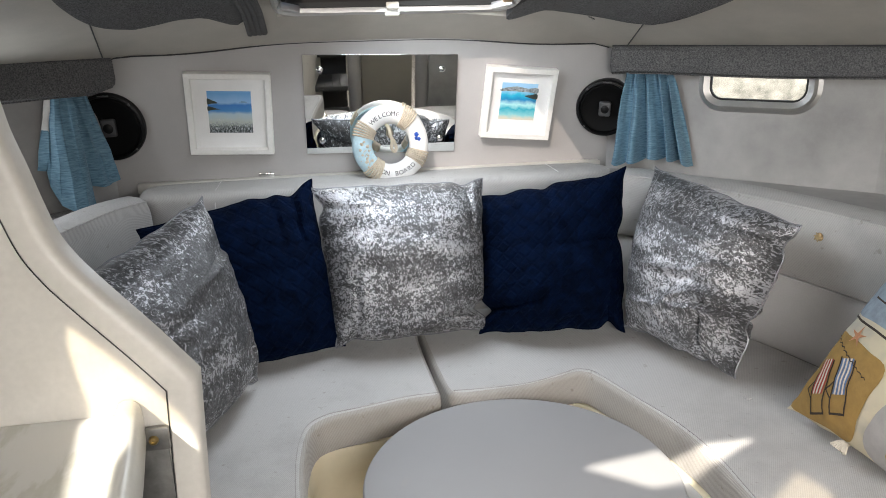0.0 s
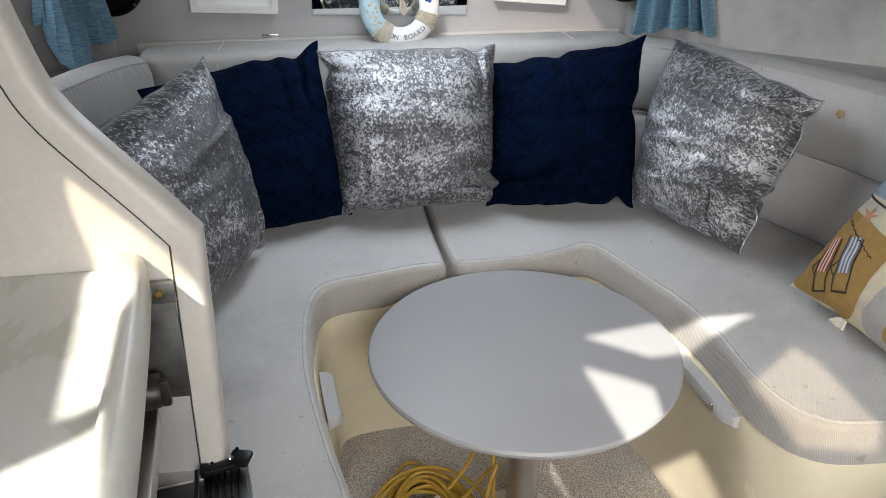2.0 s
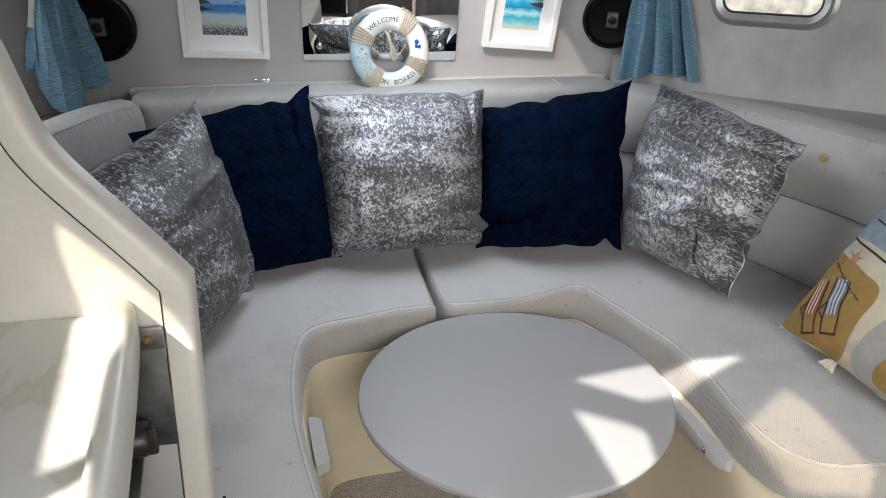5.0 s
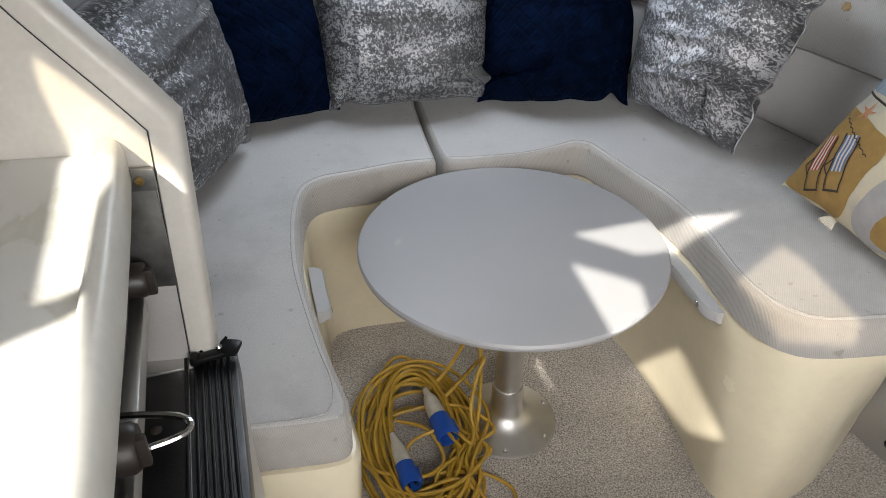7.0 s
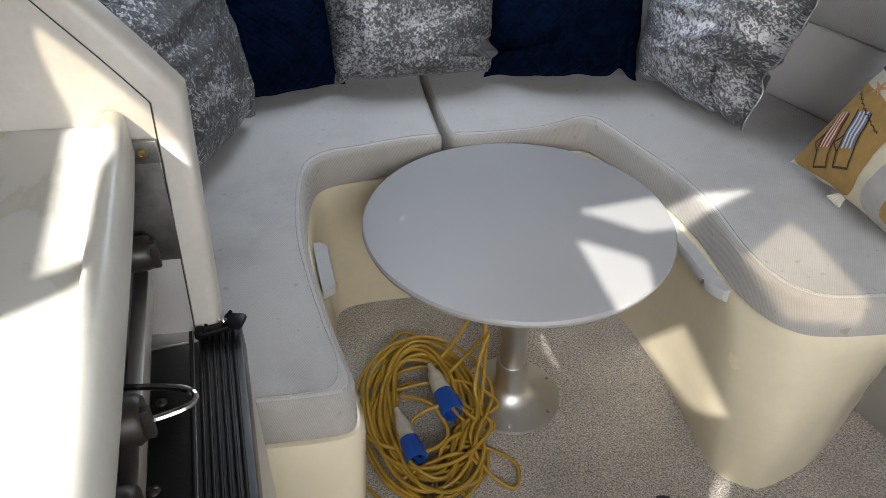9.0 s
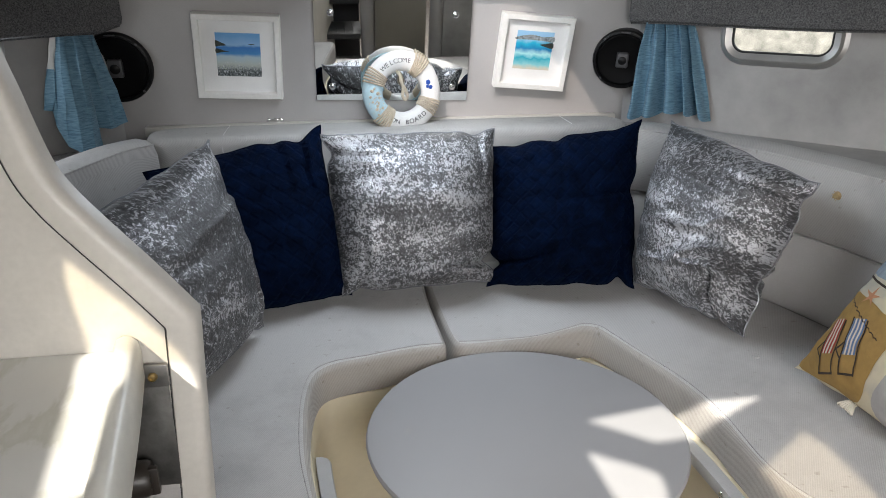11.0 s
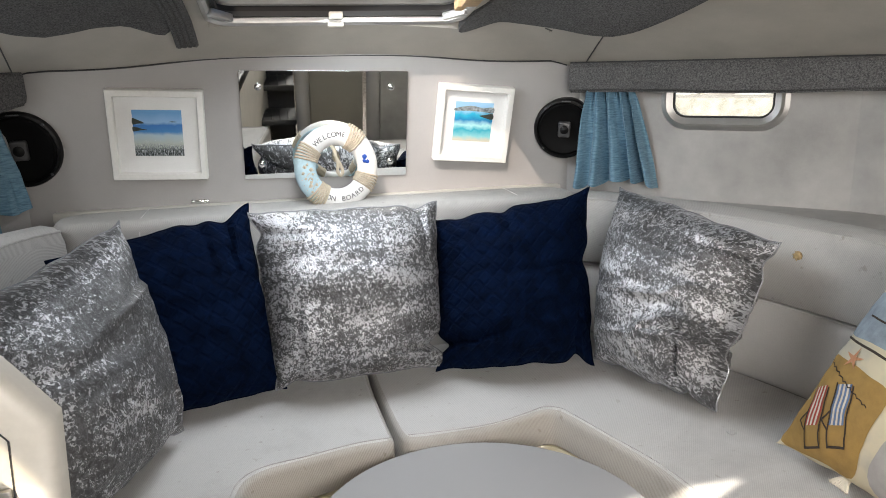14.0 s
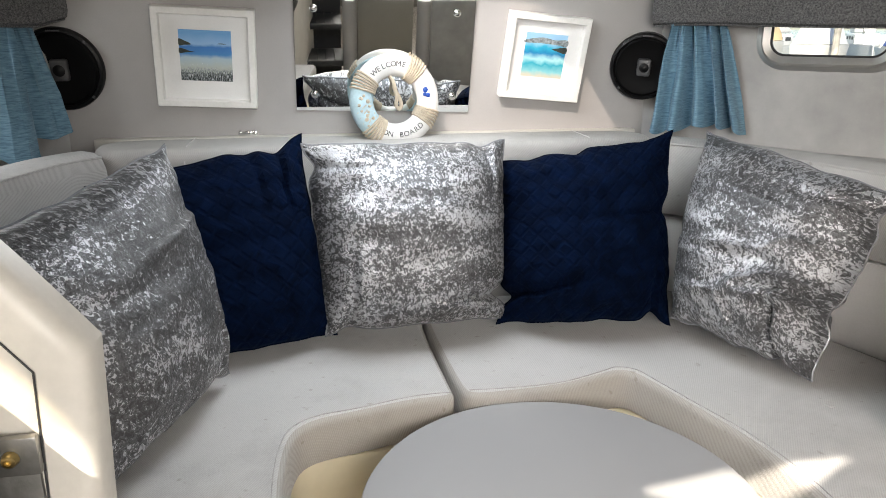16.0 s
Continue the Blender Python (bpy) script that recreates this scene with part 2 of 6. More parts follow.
CHROME = plain("polished_steel", (0.72, 0.72, 0.72), 0.12, 0.05, 12.0, 0.0, 400, metal=1.0)
WHITE_WOOD = plain("white_painted_wood", (0.82, 0.81, 0.78), 0.45, 0.05, 20.0, 0.2, 180, dist=0.0005)
CARD = plain("white_mount_card", (0.84, 0.84, 0.83), 0.85, 0.03, 20.0, 0.1, 500)
CREAM_TRIM = plain("ivory_trim", (0.60, 0.575, 0.53), 0.4, 0.08, 9.0, 0.12, 160, dist=0.0008)
CREAM_PANEL = plain("ivory_lining_panel", (0.61, 0.585, 0.54), 0.5, 0.12, 9.0, 0.12, 160, dist=0.0008)
COUNTER = marble("white_marbled_laminate")
COUNTER_EDGE = plain("ivory_rolled_edge", (0.76, 0.75, 0.70), 0.35, 0.06, 8.0, 0.05, 100)
SCUFFED = plain("scuffed_aluminium", (0.30, 0.295, 0.285), 0.42, 0.45, 25.0, 0.3, 250, metal=0.8, dist=0.0006)
BLACK = plain("black_plastic", (0.005, 0.005, 0.0055), 0.42, 0.25, 20.0, 0.1, 300, spec=0.22)
BLACK_DUSTY = plain("dusty_black_metal", (0.010, 0.010, 0.0105), 0.36, 0.5, 30.0, 0.2, 250)
BROWN_KNOB = plain("dark_brown_plastic", (0.03, 0.024, 0.02), 0.4, 0.2, 30.0, 0.05, 300)
SPEAKER_CONE = plain("speaker_grille", (0.003, 0.003, 0.0033), 0.62, 0.2, 40.0, 0.2, 900, spec=0.12)
SPEAKER_GREY = plain("speaker_badge", (0.075, 0.075, 0.078), 0.35, 0.1, 40.0, 0.1, 300)
CURTAIN = slub_cloth("blue_slub_cloth", (0.055, 0.140, 0.215), (0.175, 0.325, 0.425))
LINING = plain("curtain_lining", (0.60, 0.59, 0.57), 0.8, 0.08, 10, 0.2, 500)
SILVER = crushed_velvet("silver_crushed_velvet", 0.680)
# a higher cut leaves fewer pale flecks
SILVER_SPARSE = crushed_velvet("silver_velvet_sparse_flecks", 0.730)
SILVER_CREASED = crushed_velvet("silver_velvet_creased", 0.682, 0.30)
NAVY = navy_velvet("navy_velvet")
PIPING = plain("silver_piping", (0.26, 0.265, 0.285), 0.35, 0.3, 60, 0.3, 400, metal=0.3)
ROPE = plain("natural_rope", (0.58, 0.50, 0.39), 0.9, 0.2, 60, 0.8, 500, dist=0.002)
BUOY_WHITE = plain("white_buoy_paint", (0.80, 0.79, 0.77), 0.5, 0.05, 30, 0.1, 200)
BUOY_BLUE = plain("pale_blue_paint", (0.47, 0.64, 0.71), 0.6, 0.2, 40, 0.1, 200)
INK = plain("dark_lettering", (0.05, 0.05, 0.055), 0.7, 0.1, 40, 0.0, 200)
CABLE = plain("yellow_cable", (0.43, 0.26, 0.03), 0.5, 0.3, 25, 0.15, 200)
PLUG_BLUE = plain("blue_plug", (0.012, 0.07, 0.36), 0.4, 0.2, 30, 0.05, 200)
PLUG_GREY = plain("off_white_plug", (0.60, 0.58, 0.52), 0.5, 0.2, 40, 0.1, 200)
BRASS = plain("brass", (0.60, 0.45, 0.20), 0.3, 0.2, 60, 0.1, 300, metal=1.0)
STUD = plain("tuft_button", (0.45, 0.33, 0.17), 0.6, 0.3, 200, 0.2, 500)
RUBBER = plain("black_rubber", (0.015, 0.015, 0.015), 0.6, 0.2, 40, 0.1, 300)
GLASS = glass("window_glass")
THREAD = plain("grey_seam_thread", (0.44, 0.43, 0.415), 0.9, 0.2, 60, 0.3, 400)
# darker tan seat fabric: the shade of the cushion fronts put into its colour
SHADED_BORDER = fabric_rib("shaded_border_fabric", (0.42, 0.398, 0.372), (1.2, 0.1, 0.2))


def tinted_pane(name, tint):
    """Clear tinted acrylic: lets light through, dimmed, with a little gloss."""
    m, nt, b = material(name)
    nt.nodes.remove(b)
    tr = nt.nodes.new("ShaderNodeBsdfTransparent")
    tr.inputs[0].default_value = (*tint, 1)
    gl = nt.nodes.new("ShaderNodeBsdfGlossy")
    gl.inputs["Roughness"].default_value = 0.03
    mx = nt.nodes.new("ShaderNodeMixShader")
    mx.inputs[0].default_value = 0.05
    nt.links.new(tr.outputs[0], mx.inputs[1])
    nt.links.new(gl.outputs[0], mx.inputs[2])
    nt.links.new(mx.outputs[0], nt.nodes["Material Output"].inputs[0])
    return m


# the first two tint panes added in the unseen aft roof
MASK_TINT = tinted_pane("mask_pane_tint", (0.62, 0.575, 0.50))
MASK_TINT_PALE = tinted_pane("mask_pane_tint_pale", (0.80, 0.76, 0.68))
HATCH_ACRYLIC = tinted_pane("hatch_acrylic", (0.46, 0.44, 0.44))
MIRROR = mirror_glass("mirror_glass")
BROWN_DOOR = plain("taupe_door_panel", (0.27, 0.25, 0.215), 0.5, 0.1, 4, 0.1, 200)
DARK = plain("dark_locker", (0.035, 0.035, 0.038), 0.5, 0.2, 8, 0.1, 200)
WOOD = plain("pale_wood", (0.50, 0.34, 0.18), 0.6, 0.25, 40, 0.2, 200)
GREY_STRIP = plain("grey_plastic_strip", (0.44, 0.44, 0.44), 0.4, 0.06, 20, 0.05, 300)


# ---- mesh helpers ----
def link_mesh(name, bm, mat, parent=None, label="", smooth=True):
    me = bpy.data.meshes.new(name)
    bm.normal_update()
    bm.to_mesh(me)
    bm.free()
    for mm in mat if isinstance(mat, (list, tuple)) else [mat]:
        me.materials.append(mm)
    if smooth:
        for p in me.polygons:
            p.use_smooth = True
        me.set_sharp_from_angle(angle=radians(38))
    ob = new(name, me)
    if parent:
        ob.parent = parent
    if label:
        ob["label"] = label
    return ob


def part(name, bm, mat, parent, label="", smooth=True):
    return link_mesh(name, bm, mat, parent, label, smooth)


def empty(name, label="", category="", group="", kind=""):
    e = new(name)
    e.empty_display_size = 0.05
    return tagged(e, label, category, group, kind)


def box(c, s, m=None, bev=0.0, seg=2, bm=None):
    bm = bm or bmesh.new()
    mt = Matrix.Translation(c) @ Matrix.Diagonal((*s, 1))
    if m is not None:
        mt = m @ mt
    r = bmesh.ops.create_cube(bm, size=1.0, matrix=mt)
    if bev:
        es = list({e for v in r["verts"] for e in v.link_edges})
        bmesh.ops.bevel(bm, geom=es, offset=bev, segments=seg, affect="EDGES", profile=0.5)
    return bm


def lathe(profile, m, seg=32, bm=None):
    """Profile of (r, z) spun round the local z."""
    bm = bm or bmesh.new()
    rings = []
    for r, z in profile:
        if r < 1e-6:
            rings.append([bm.verts.new(m @ Vector((0, 0, z)))])
        else:
            rings.append([bm.verts.new(m @ Vector((r * math.cos(2 * math.pi * k / seg), r * math.sin(2 * math.pi * k / seg), z))) for k in range(seg)])
    for a, b in zip(rings, rings[1:]):
        for k in range(seg):
            k2 = (k + 1) % seg
            if len(a) == 1 and len(b) > 1:
                bm.faces.new((a[0], b[k], b[k2]))
            elif len(b) == 1 and len(a) > 1:
                bm.faces.new((a[k], b[0], a[k2]))
            elif len(a) > 1:
                bm.faces.new((a[k], b[k], b[k2], a[k2]))
    bmesh.ops.recalc_face_normals(bm, faces=bm.faces)
    return bm


def axis(p, d):
    """A pose at p whose z points along d."""
    return Matrix.Translation(p) @ Vector(d).to_track_quat("Z", "Y").to_matrix().to_4x4()


def tube(pts, r, seg=8, closed=False, bm=None, cap=True):
    bm = bm or bmesh.new()
    pts = [Vector(p) for p in pts]
    n = len(pts)
    rings, up = [], None
    for i, p in enumerate(pts):
        a = pts[(i - 1) % n] if closed or i else pts[0]
        b = pts[(i + 1) % n] if closed or i < n - 1 else pts[-1]
        t = (b - a).normalized()
        if up is None:
            up = t.orthogonal().normalized()
        up = (up - t * up.dot(t)).normalized()
        side = t.cross(up)
        rr = r(i / (n - 1)) if callable(r) else r
        rings.append([bm.verts.new(p + rr * (math.cos(2 * math.pi * k / seg) * up + math.sin(2 * math.pi * k / seg) * side)) for k in range(seg)])
    for i in range(n if closed else n - 1):
        a, b = rings[i], rings[(i + 1) % n]
        off = 0
        if closed and i == n - 1:
            off = min(range(seg), key=lambda o: (a[0].co - b[o].co).length)
        for k in range(seg):
            bm.faces.new((a[k], a[(k + 1) % seg], b[(k + 1 + off) % seg], b[(k + off) % seg]))
    if cap and not closed:
        bm.faces.new(rings[0][::-1])
        bm.faces.new(rings[-1])
    bmesh.ops.recalc_face_normals(bm, faces=bm.faces)
    return bm


def spline(pts, n, closed=False):
    """Catmull-Rom through pts."""
    pts = [Vector(p) for p in pts]
    out, k = [], len(pts)
    for i in range(k if closed else k - 1):
        p0, p1, p2, p3 = (pts[(i + j) % k] if closed else pts[min(max(i + j, 0), k - 1)] for j in (-1, 0, 1, 2))
        for s in range(n):
            t = s / n
            out.append(0.5 * (2 * p1 + (p2 - p0) * t + (2 * p0 - 5 * p1 + 4 * p2 - p3) * t * t + (3 * p1 - p0 - 3 * p2 + p3) * t ** 3))
    if not closed:
        out.append(pts[-1])
    return out


def loft(rings, closed=True, caps=True, bm=None):
    bm = bm or bmesh.new()
    vs = [[bm.verts.new(p) for p in r] for r in rings]
    n = len(vs[0])
    for a, b in zip(vs, vs[1:]):
        for k in range(n if closed else n - 1):
            bm.faces.new((a[k], a[(k + 1) % n], b[(k + 1) % n], b[k]))
    if caps:
        bm.faces.new(vs[0][::-1])
        bm.faces.new(vs[-1])
    bmesh.ops.recalc_face_normals(bm, faces=bm.faces)
    return bm


def round_rect(w, h, r, seg=6):
    out = []
    for cx, cy, a0 in ((w / 2 - r, h / 2 - r, 0), (-w / 2 + r, h / 2 - r, 90), (-w / 2 + r, -h / 2 + r, 180), (w / 2 - r, -h / 2 + r, 270)):
        for k in range(seg + 1):
            a = radians(a0 + 90 * k / seg)
            out.append(Vector((cx + r * math.cos(a), cy + r * math.sin(a))))
    return out


def plate(outer, holes, m, thick):
    """A flat plate with holes: 2D outlines in the xy plane of m, thickness along -z of m."""
    bm = bmesh.new()
    edges = []
    for loop in (outer, *holes):
        vs = [bm.verts.new(m @ Vector((p[0], p[1], 0))) for p in loop]
        edges += [bm.edges.new((vs[i], vs[(i + 1) % len(vs)])) for i in range(len(vs))]
    bmesh.ops.triangle_fill(bm, use_beauty=True, use_dissolve=False, edges=edges)
    nrm = (m.to_3x3() @ Vector((0, 0, 1))).normalized()
    ext = bmesh.ops.extrude_face_region(bm, geom=list(bm.faces))
    for v in ext["geom"]:
        if isinstance(v, bmesh.types.BMVert):
            v.co -= nrm * thick
    bmesh.ops.recalc_face_normals(bm, faces=bm.faces)
    return bm


def ring_frame(loops, m, bm=None):
    """A closed moulding: each loop is (2D outline, height); bridged in order and closed."""
    bm = bm or bmesh.new()
    vs = [[bm.verts.new(m @ Vector((p[0], p[1], z))) for p in o] for o, z in loops]
    n = len(vs[0])
    for a, b in zip(vs, vs[1:] + vs[:1]):
        for k in range(n):
            bm.faces.new((a[k], a[(k + 1) % n], b[(k + 1) % n], b[k]))
    bmesh.ops.recalc_face_normals(bm, faces=bm.faces)
    return bm


def text_mesh(s, size, m, depth=0.0006, bm=None):
    """Lettering, centred, in the xy plane of m."""
    cu = bpy.data.curves.new("lettering", "FONT")
    cu.body, cu.size, cu.align_x, cu.align_y, cu.extrude = s, size, "CENTER", "CENTER", depth
    ob = bpy.data.objects.new("lettering_source", cu)
    scene.collection.objects.link(ob)
    bpy.context.view_layer.update()
    me = bpy.data.meshes.new_from_object(ob.evaluated_get(bpy.context.evaluated_depsgraph_get()))
    bpy.data.objects.remove(ob)
    me.transform(m)
    bm = bm or bmesh.new()
    bm.from_mesh(me)
    bpy.data.meshes.remove(me)
    return bm


# ---- the cabin shell ----
def bulk_y(z):
    """The leaning forward bulkhead."""
    return 2.410 - 0.15 * (z - 1.22)


BULK = Matrix.Translation((0, bulk_y(1.22), 1.22)) @ Matrix(((1, 0, 0, 0), (0, -0.15, -0.989, 0), (0, 0.989, -0.15, 0), (0, 0, 0, 1)))
# in BULK: x across, y up the wall, z towards the cabin

SOLE = 0.234  # height of the cabin sole
VIEW = Vector((-0.211, 0.495, 1.417))


def sole(p, k=0.835):
    """A place near the sole, taken from a plan drawn at level zero: drawn towards a fixed point."""
    return VIEW + (Vector(p) - VIEW) * k


bm = box((0.0, 0.6, SOLE - 0.02), (3.4, 3.6, 0.04))
tagged(link_mesh("floor", bm, CARPET, smooth=False), "worn grey-beige cut-pile cabin carpet", "floor", kind="structure")

bm = plate([(-1.0, -1.3), (0.85, -1.3), (0.85, 0.33), (-1.0, 0.33)], [], BULK, 0.03)
wall_north = tagged(link_mesh("wall_north", bm, VINYL), "pale grey vinyl-lined forward bulkhead", "wall", kind="structure")

# hull sides: plan of the starboard side, the port side is its mirror image about the centre line
CENTRE = -0.075
WALL_R = [Vector((0.580, 2.420)), Vector((1.06, 1.962)), Vector((1.24, 1.62)), Vector((1.32, 1.20)), Vector((1.34, -1.2))]


def wall_pose(a, b):
    """A pose on the wall from a to b: x along it, y up, z into the cabin."""
    d = (b - a).normalized()
    x, y = Vector((d.x, d.y, 0)), Vector((0, 0, 1))
    z = x.cross(y)
    return Matrix(((x.x, y.x, z.x, a.x), (x.y, y.y, z.y, a.y), (x.z, y.z, z.z, 0), (0, 0, 0, 1)))


def mirrored(pts):
    return [Vector((2 * CENTRE - p.x, p.y)) for p in pts][::-1]


WALL_L = mirrored(WALL_R)
WINDOW_R1 = (0.383, 1.298, 0.285, 0.165)
WINDOW_R2 = (0.29, 1.298, 0.30, 0.165)


def hull_side(name, plan, windows):
    root = empty(name, "grey vinyl-lined hull side of the cabin", "wall", kind="structure")
    for i, (a, b) in enumerate(zip(plan, plan[1:])):
        m = wall_pose(a, b)
        if (m.to_3x3() @ Vector((0, 0, 1))).dot(Vector((CENTRE, 1.2, 0)) - Vector((a.x, a.y, 0))) < 0:
            m = m @ Matrix.Diagonal((1, 1, -1, 1))
        L = (b - a).length
        holes = [[p + Vector((cx, cz)) for p in round_rect(w - 0.03, h - 0.03, 0.055)] for k, cx, cz, w, h in windows if k == i]
        part("lining", plate([(0, 0), (L, 0), (L, 1.75), (0, 1.75)], holes, m, 0.03), VINYL_SIDE, root)
    return root


hull_side("wall_east", WALL_R, [(0, *WINDOW_R1), (1, *WINDOW_R2)])
L_LEN = (WALL_L[-1] - WALL_L[-2]).length
hull_side("wall_west", WALL_L, [(3, L_LEN - WINDOW_R1[0], *WINDOW_R1[1:])])


def porthole(name, m, w, h):
    """A bright metal frame of rounded oblong shape with a step, a black seal and a pane."""
    root = empty(name, "aluminium-framed oblong cabin window, closed", "window", kind="structure")
    r = 0.062
    o = lambda g: round_rect(w - 2 * g, h - 2 * g, max(0.012, r - g), 8)
    part("window_frame", ring_frame([(o(0), 0.0), (o(0.002), 0.008), (o(0.007), 0.013), (o(0.014), 0.013), (o(0.018), 0.008), (o(0.026), 0.006), (o(0.030), -0.012), (o(0.016), -0.02), (o(0.01), -0.005)], m), ALUMINIUM, root)
    part("seal", ring_frame([(o(0.0300), -0.002), (o(0.0322), 0.001), (o(0.0345), -0.004), (o(0.0345), -0.012), (o(0.030), -0.012)], m), RUBBER, root, "black rubber seal")
    p = part("pane", plate(o(0.033), [], m @ Matrix.Translation((0, 0, -0.007)), 0.003), GLASS, root)
    p.visible_shadow = False
    return root


for k, win, nm in ((0, WINDOW_R1, "window_1"), (1, WINDOW_R2, "window_2")):
    porthole(nm, wall_pose(WALL_R[k + 1], WALL_R[k]) @ Matrix.Translation(((WALL_R[k + 1] - WALL_R[k]).length - win[0], win[1], 0)), win[2], win[3])
porthole("window_3", wall_pose(WALL_L[-1], WALL_L[-2]) @ Matrix.Translation((WINDOW_R1[0], WINDOW_R1[1], 0)), WINDOW_R1[2], WINDOW_R1[3])


# ---- headlining ----
def side_gap(x, y):
    """Distance in from the nearer hull side."""
    x = abs(x - CENTRE) + CENTRE
    best = 9
    for a, b in zip(WALL_R, WALL_R[1:]):
        d = (b - a).normalized()
        n = Vector((-d.y, d.x))
        q = Vector((x, y))
        t = max(0, min((b - a).length, (q - a).dot(d)))
        g = (q - (a + d * t)).length * (1 if (q - a).dot(n) < 0 else -1)
        best = min(best, g)
    return best


def head_z(x, y):
    front = 1.383 + 0.022 * math.exp(-(((x - CENTRE) / 0.36) ** 4)) + 0.50 * (2.39 - y)
    top = 1.478 + 0.2 * (2.255 - y) if y > 1.4 else 1.649
    side = 1.375 + 0.36 * (side_gap(x, y) - 0.04)
    return min(front, top, side)


HX0, HX1, HY0, HY1 = -0.285, 0.255, 1.70, 2.265  # forward hatch
bm = bmesh.new()
xs = sorted({round(-1.6 + 0.025 * i, 4) for i in range(125)} | {HX0, HX1})
ys = sorted({round(0.62 + 0.025 * i, 4) for i in range(72)} | {HY0, HY1})
gv = {}
for x in xs:
    for y in ys:
        if -0.06 < side_gap(x, y) and y < 2.43:
            gv[x, y] = bm.verts.new((x, y, head_z(x, y)))
for x0, x1 in zip(xs, xs[1:]):
    for y0, y1 in zip(ys, ys[1:]):
        if HX0 - 1e-6 <= x0 and x1 <= HX1 + 1e-6 and HY0 - 1e-6 <= y0 and y1 <= HY1 + 1e-6:
            continue
        q = [gv.get(k) for k in ((x0, y0), (x1, y0), (x1, y1), (x0, y1))]
        if all(q):
            bm.faces.new(q)
ext = bmesh.ops.extrude_face_region(bm, geom=list(bm.faces))
for v in ext["geom"]:
    if isinstance(v, bmesh.types.BMVert):
        v.co.z += 0.02
bmesh.ops.recalc_face_normals(bm, faces=bm.faces)
tagged(link_mesh("ceiling", bm, HEADLINER), "beige padded cabin headlining with seams", "ceiling", kind="structure")


lining_seams = empty("headlining_seams", "dark stitched seams of the headlining", "trim", kind="structure")
front = [(-0.76 + 0.04 * i) for i in range(34)]
part("front_gap", tube([(x, bulk_y(1.385) - 0.002, head_z(x, bulk_y(1.385)) - 0.001) for x in front], 0.0019, 6), DARK, lining_seams)
for (xa, ya), (xb, yb) in (((-0.640, 2.08), (-0.703, 2.372)), ((0.547, 2.13), (0.594, 2.352))):
    seam_pts = [(xa + (xb - xa) * k / 10, ya + (yb - ya) * k / 10) for k in range(11)]
    part("corner_seam", tube([(x, y, head_z(x, y) - 0.0006) for x, y in seam_pts], 0.0016, 6), DARK, lining_seams)


def head_panel(name, outline, label, off=0.010):
    """A felt-covered pad under the headlining."""
    bm = bmesh.new()
    loop = spline([(*p, 0) for p in outline], 6, True)
    vs = [bm.verts.new((p.x, p.y, 0)) for p in loop]
    edges = [bm.edges.new((vs[i], vs[(i + 1) % len(vs)])) for i in range(len(vs))]
    bmesh.ops.triangle_fill(bm, use_beauty=True, edges=edges)
    for _ in range(4):
        bmesh.ops.subdivide_edges(bm, edges=[e for e in bm.edges if e.calc_length() > 0.05], cuts=1)
        bmesh.ops.triangulate(bm, faces=bm.faces)
    for v in bm.verts:
        v.co.z = head_z(v.co.x, v.co.y) - (off if not v.is_boundary else off * 0.7)
    ext = bmesh.ops.extrude_face_region(bm, geom=list(bm.faces))
    for v in ext["geom"]:
        if isinstance(v, bmesh.types.BMVert):
            v.co.z += off * 1.5
    bmesh.ops.recalc_face_normals(bm, faces=bm.faces)
    return tagged(link_mesh(name, bm, FELT), label, "ceiling panel")


head_panel("ceiling_panel", [(-0.348, 2.212), (-0.45, 2.222), (-0.56, 2.212), (-0.62, 2.165), (-0.648, 2.09), (-0.655, 1.98), (-0.648, 1.84), (-0.64, 1.5), (-0.64, 0.8), (-0.36, 0.8), (-0.35, 1.5)], "charcoal felt-covered pad on the cabin headlining")
head_panel("ceiling_panel", [(0.250, 2.262), (0.33, 2.215), (0.44, 2.178), (0.53, 2.160), (0.582, 2.112), (0.613, 2.00), (0.630, 1.86), (0.634, 1.74), (0.63, 1.4), (0.62, 0.8), (0.31, 0.8), (0.30, 1.7), (0.285, 2.1)], "charcoal felt-covered pad with a sagging edge on the headlining")
bm = bmesh.new()
for i in range(4):
    x = -0.352 + i * 0.011
    tube([(x, y, head_z(x, y) - 0.013) for y in (2.30, 2.27, 2.2, 2.0, 1.8, 1.6, 1.2, 0.8)], 0.0075, 6, bm=bm)
tagged(link_mesh("hatch_blind_strap", bm, FELT), "charcoal felt strap along the hatch side", "strap")

for x, y in ((-0.498, 2.011), (0.466, 1.912)):
    tagged(link_mesh("ceiling_stud", lathe([(0, 0.006), (0.006, 0.005), (0.009, 0.0)], axis((x, y, head_z(x, y) - 0.010), (0, 0, -1)), 14), CARD), "small white stud in the felt ceiling pad", "stud")
hook_z = head_z(0.434, 2.171) - 0.010
tagged(link_mesh("ceiling_hook", tube([(0.424, 2.178, hook_z), (0.437, 2.172, hook_z - 0.006), (0.438, 2.186, hook_z - 0.007), (0.439, 2.200, hook_z)], 0.0016, 6), CHROME), "small bent wire hook in the felt pad", "hook")

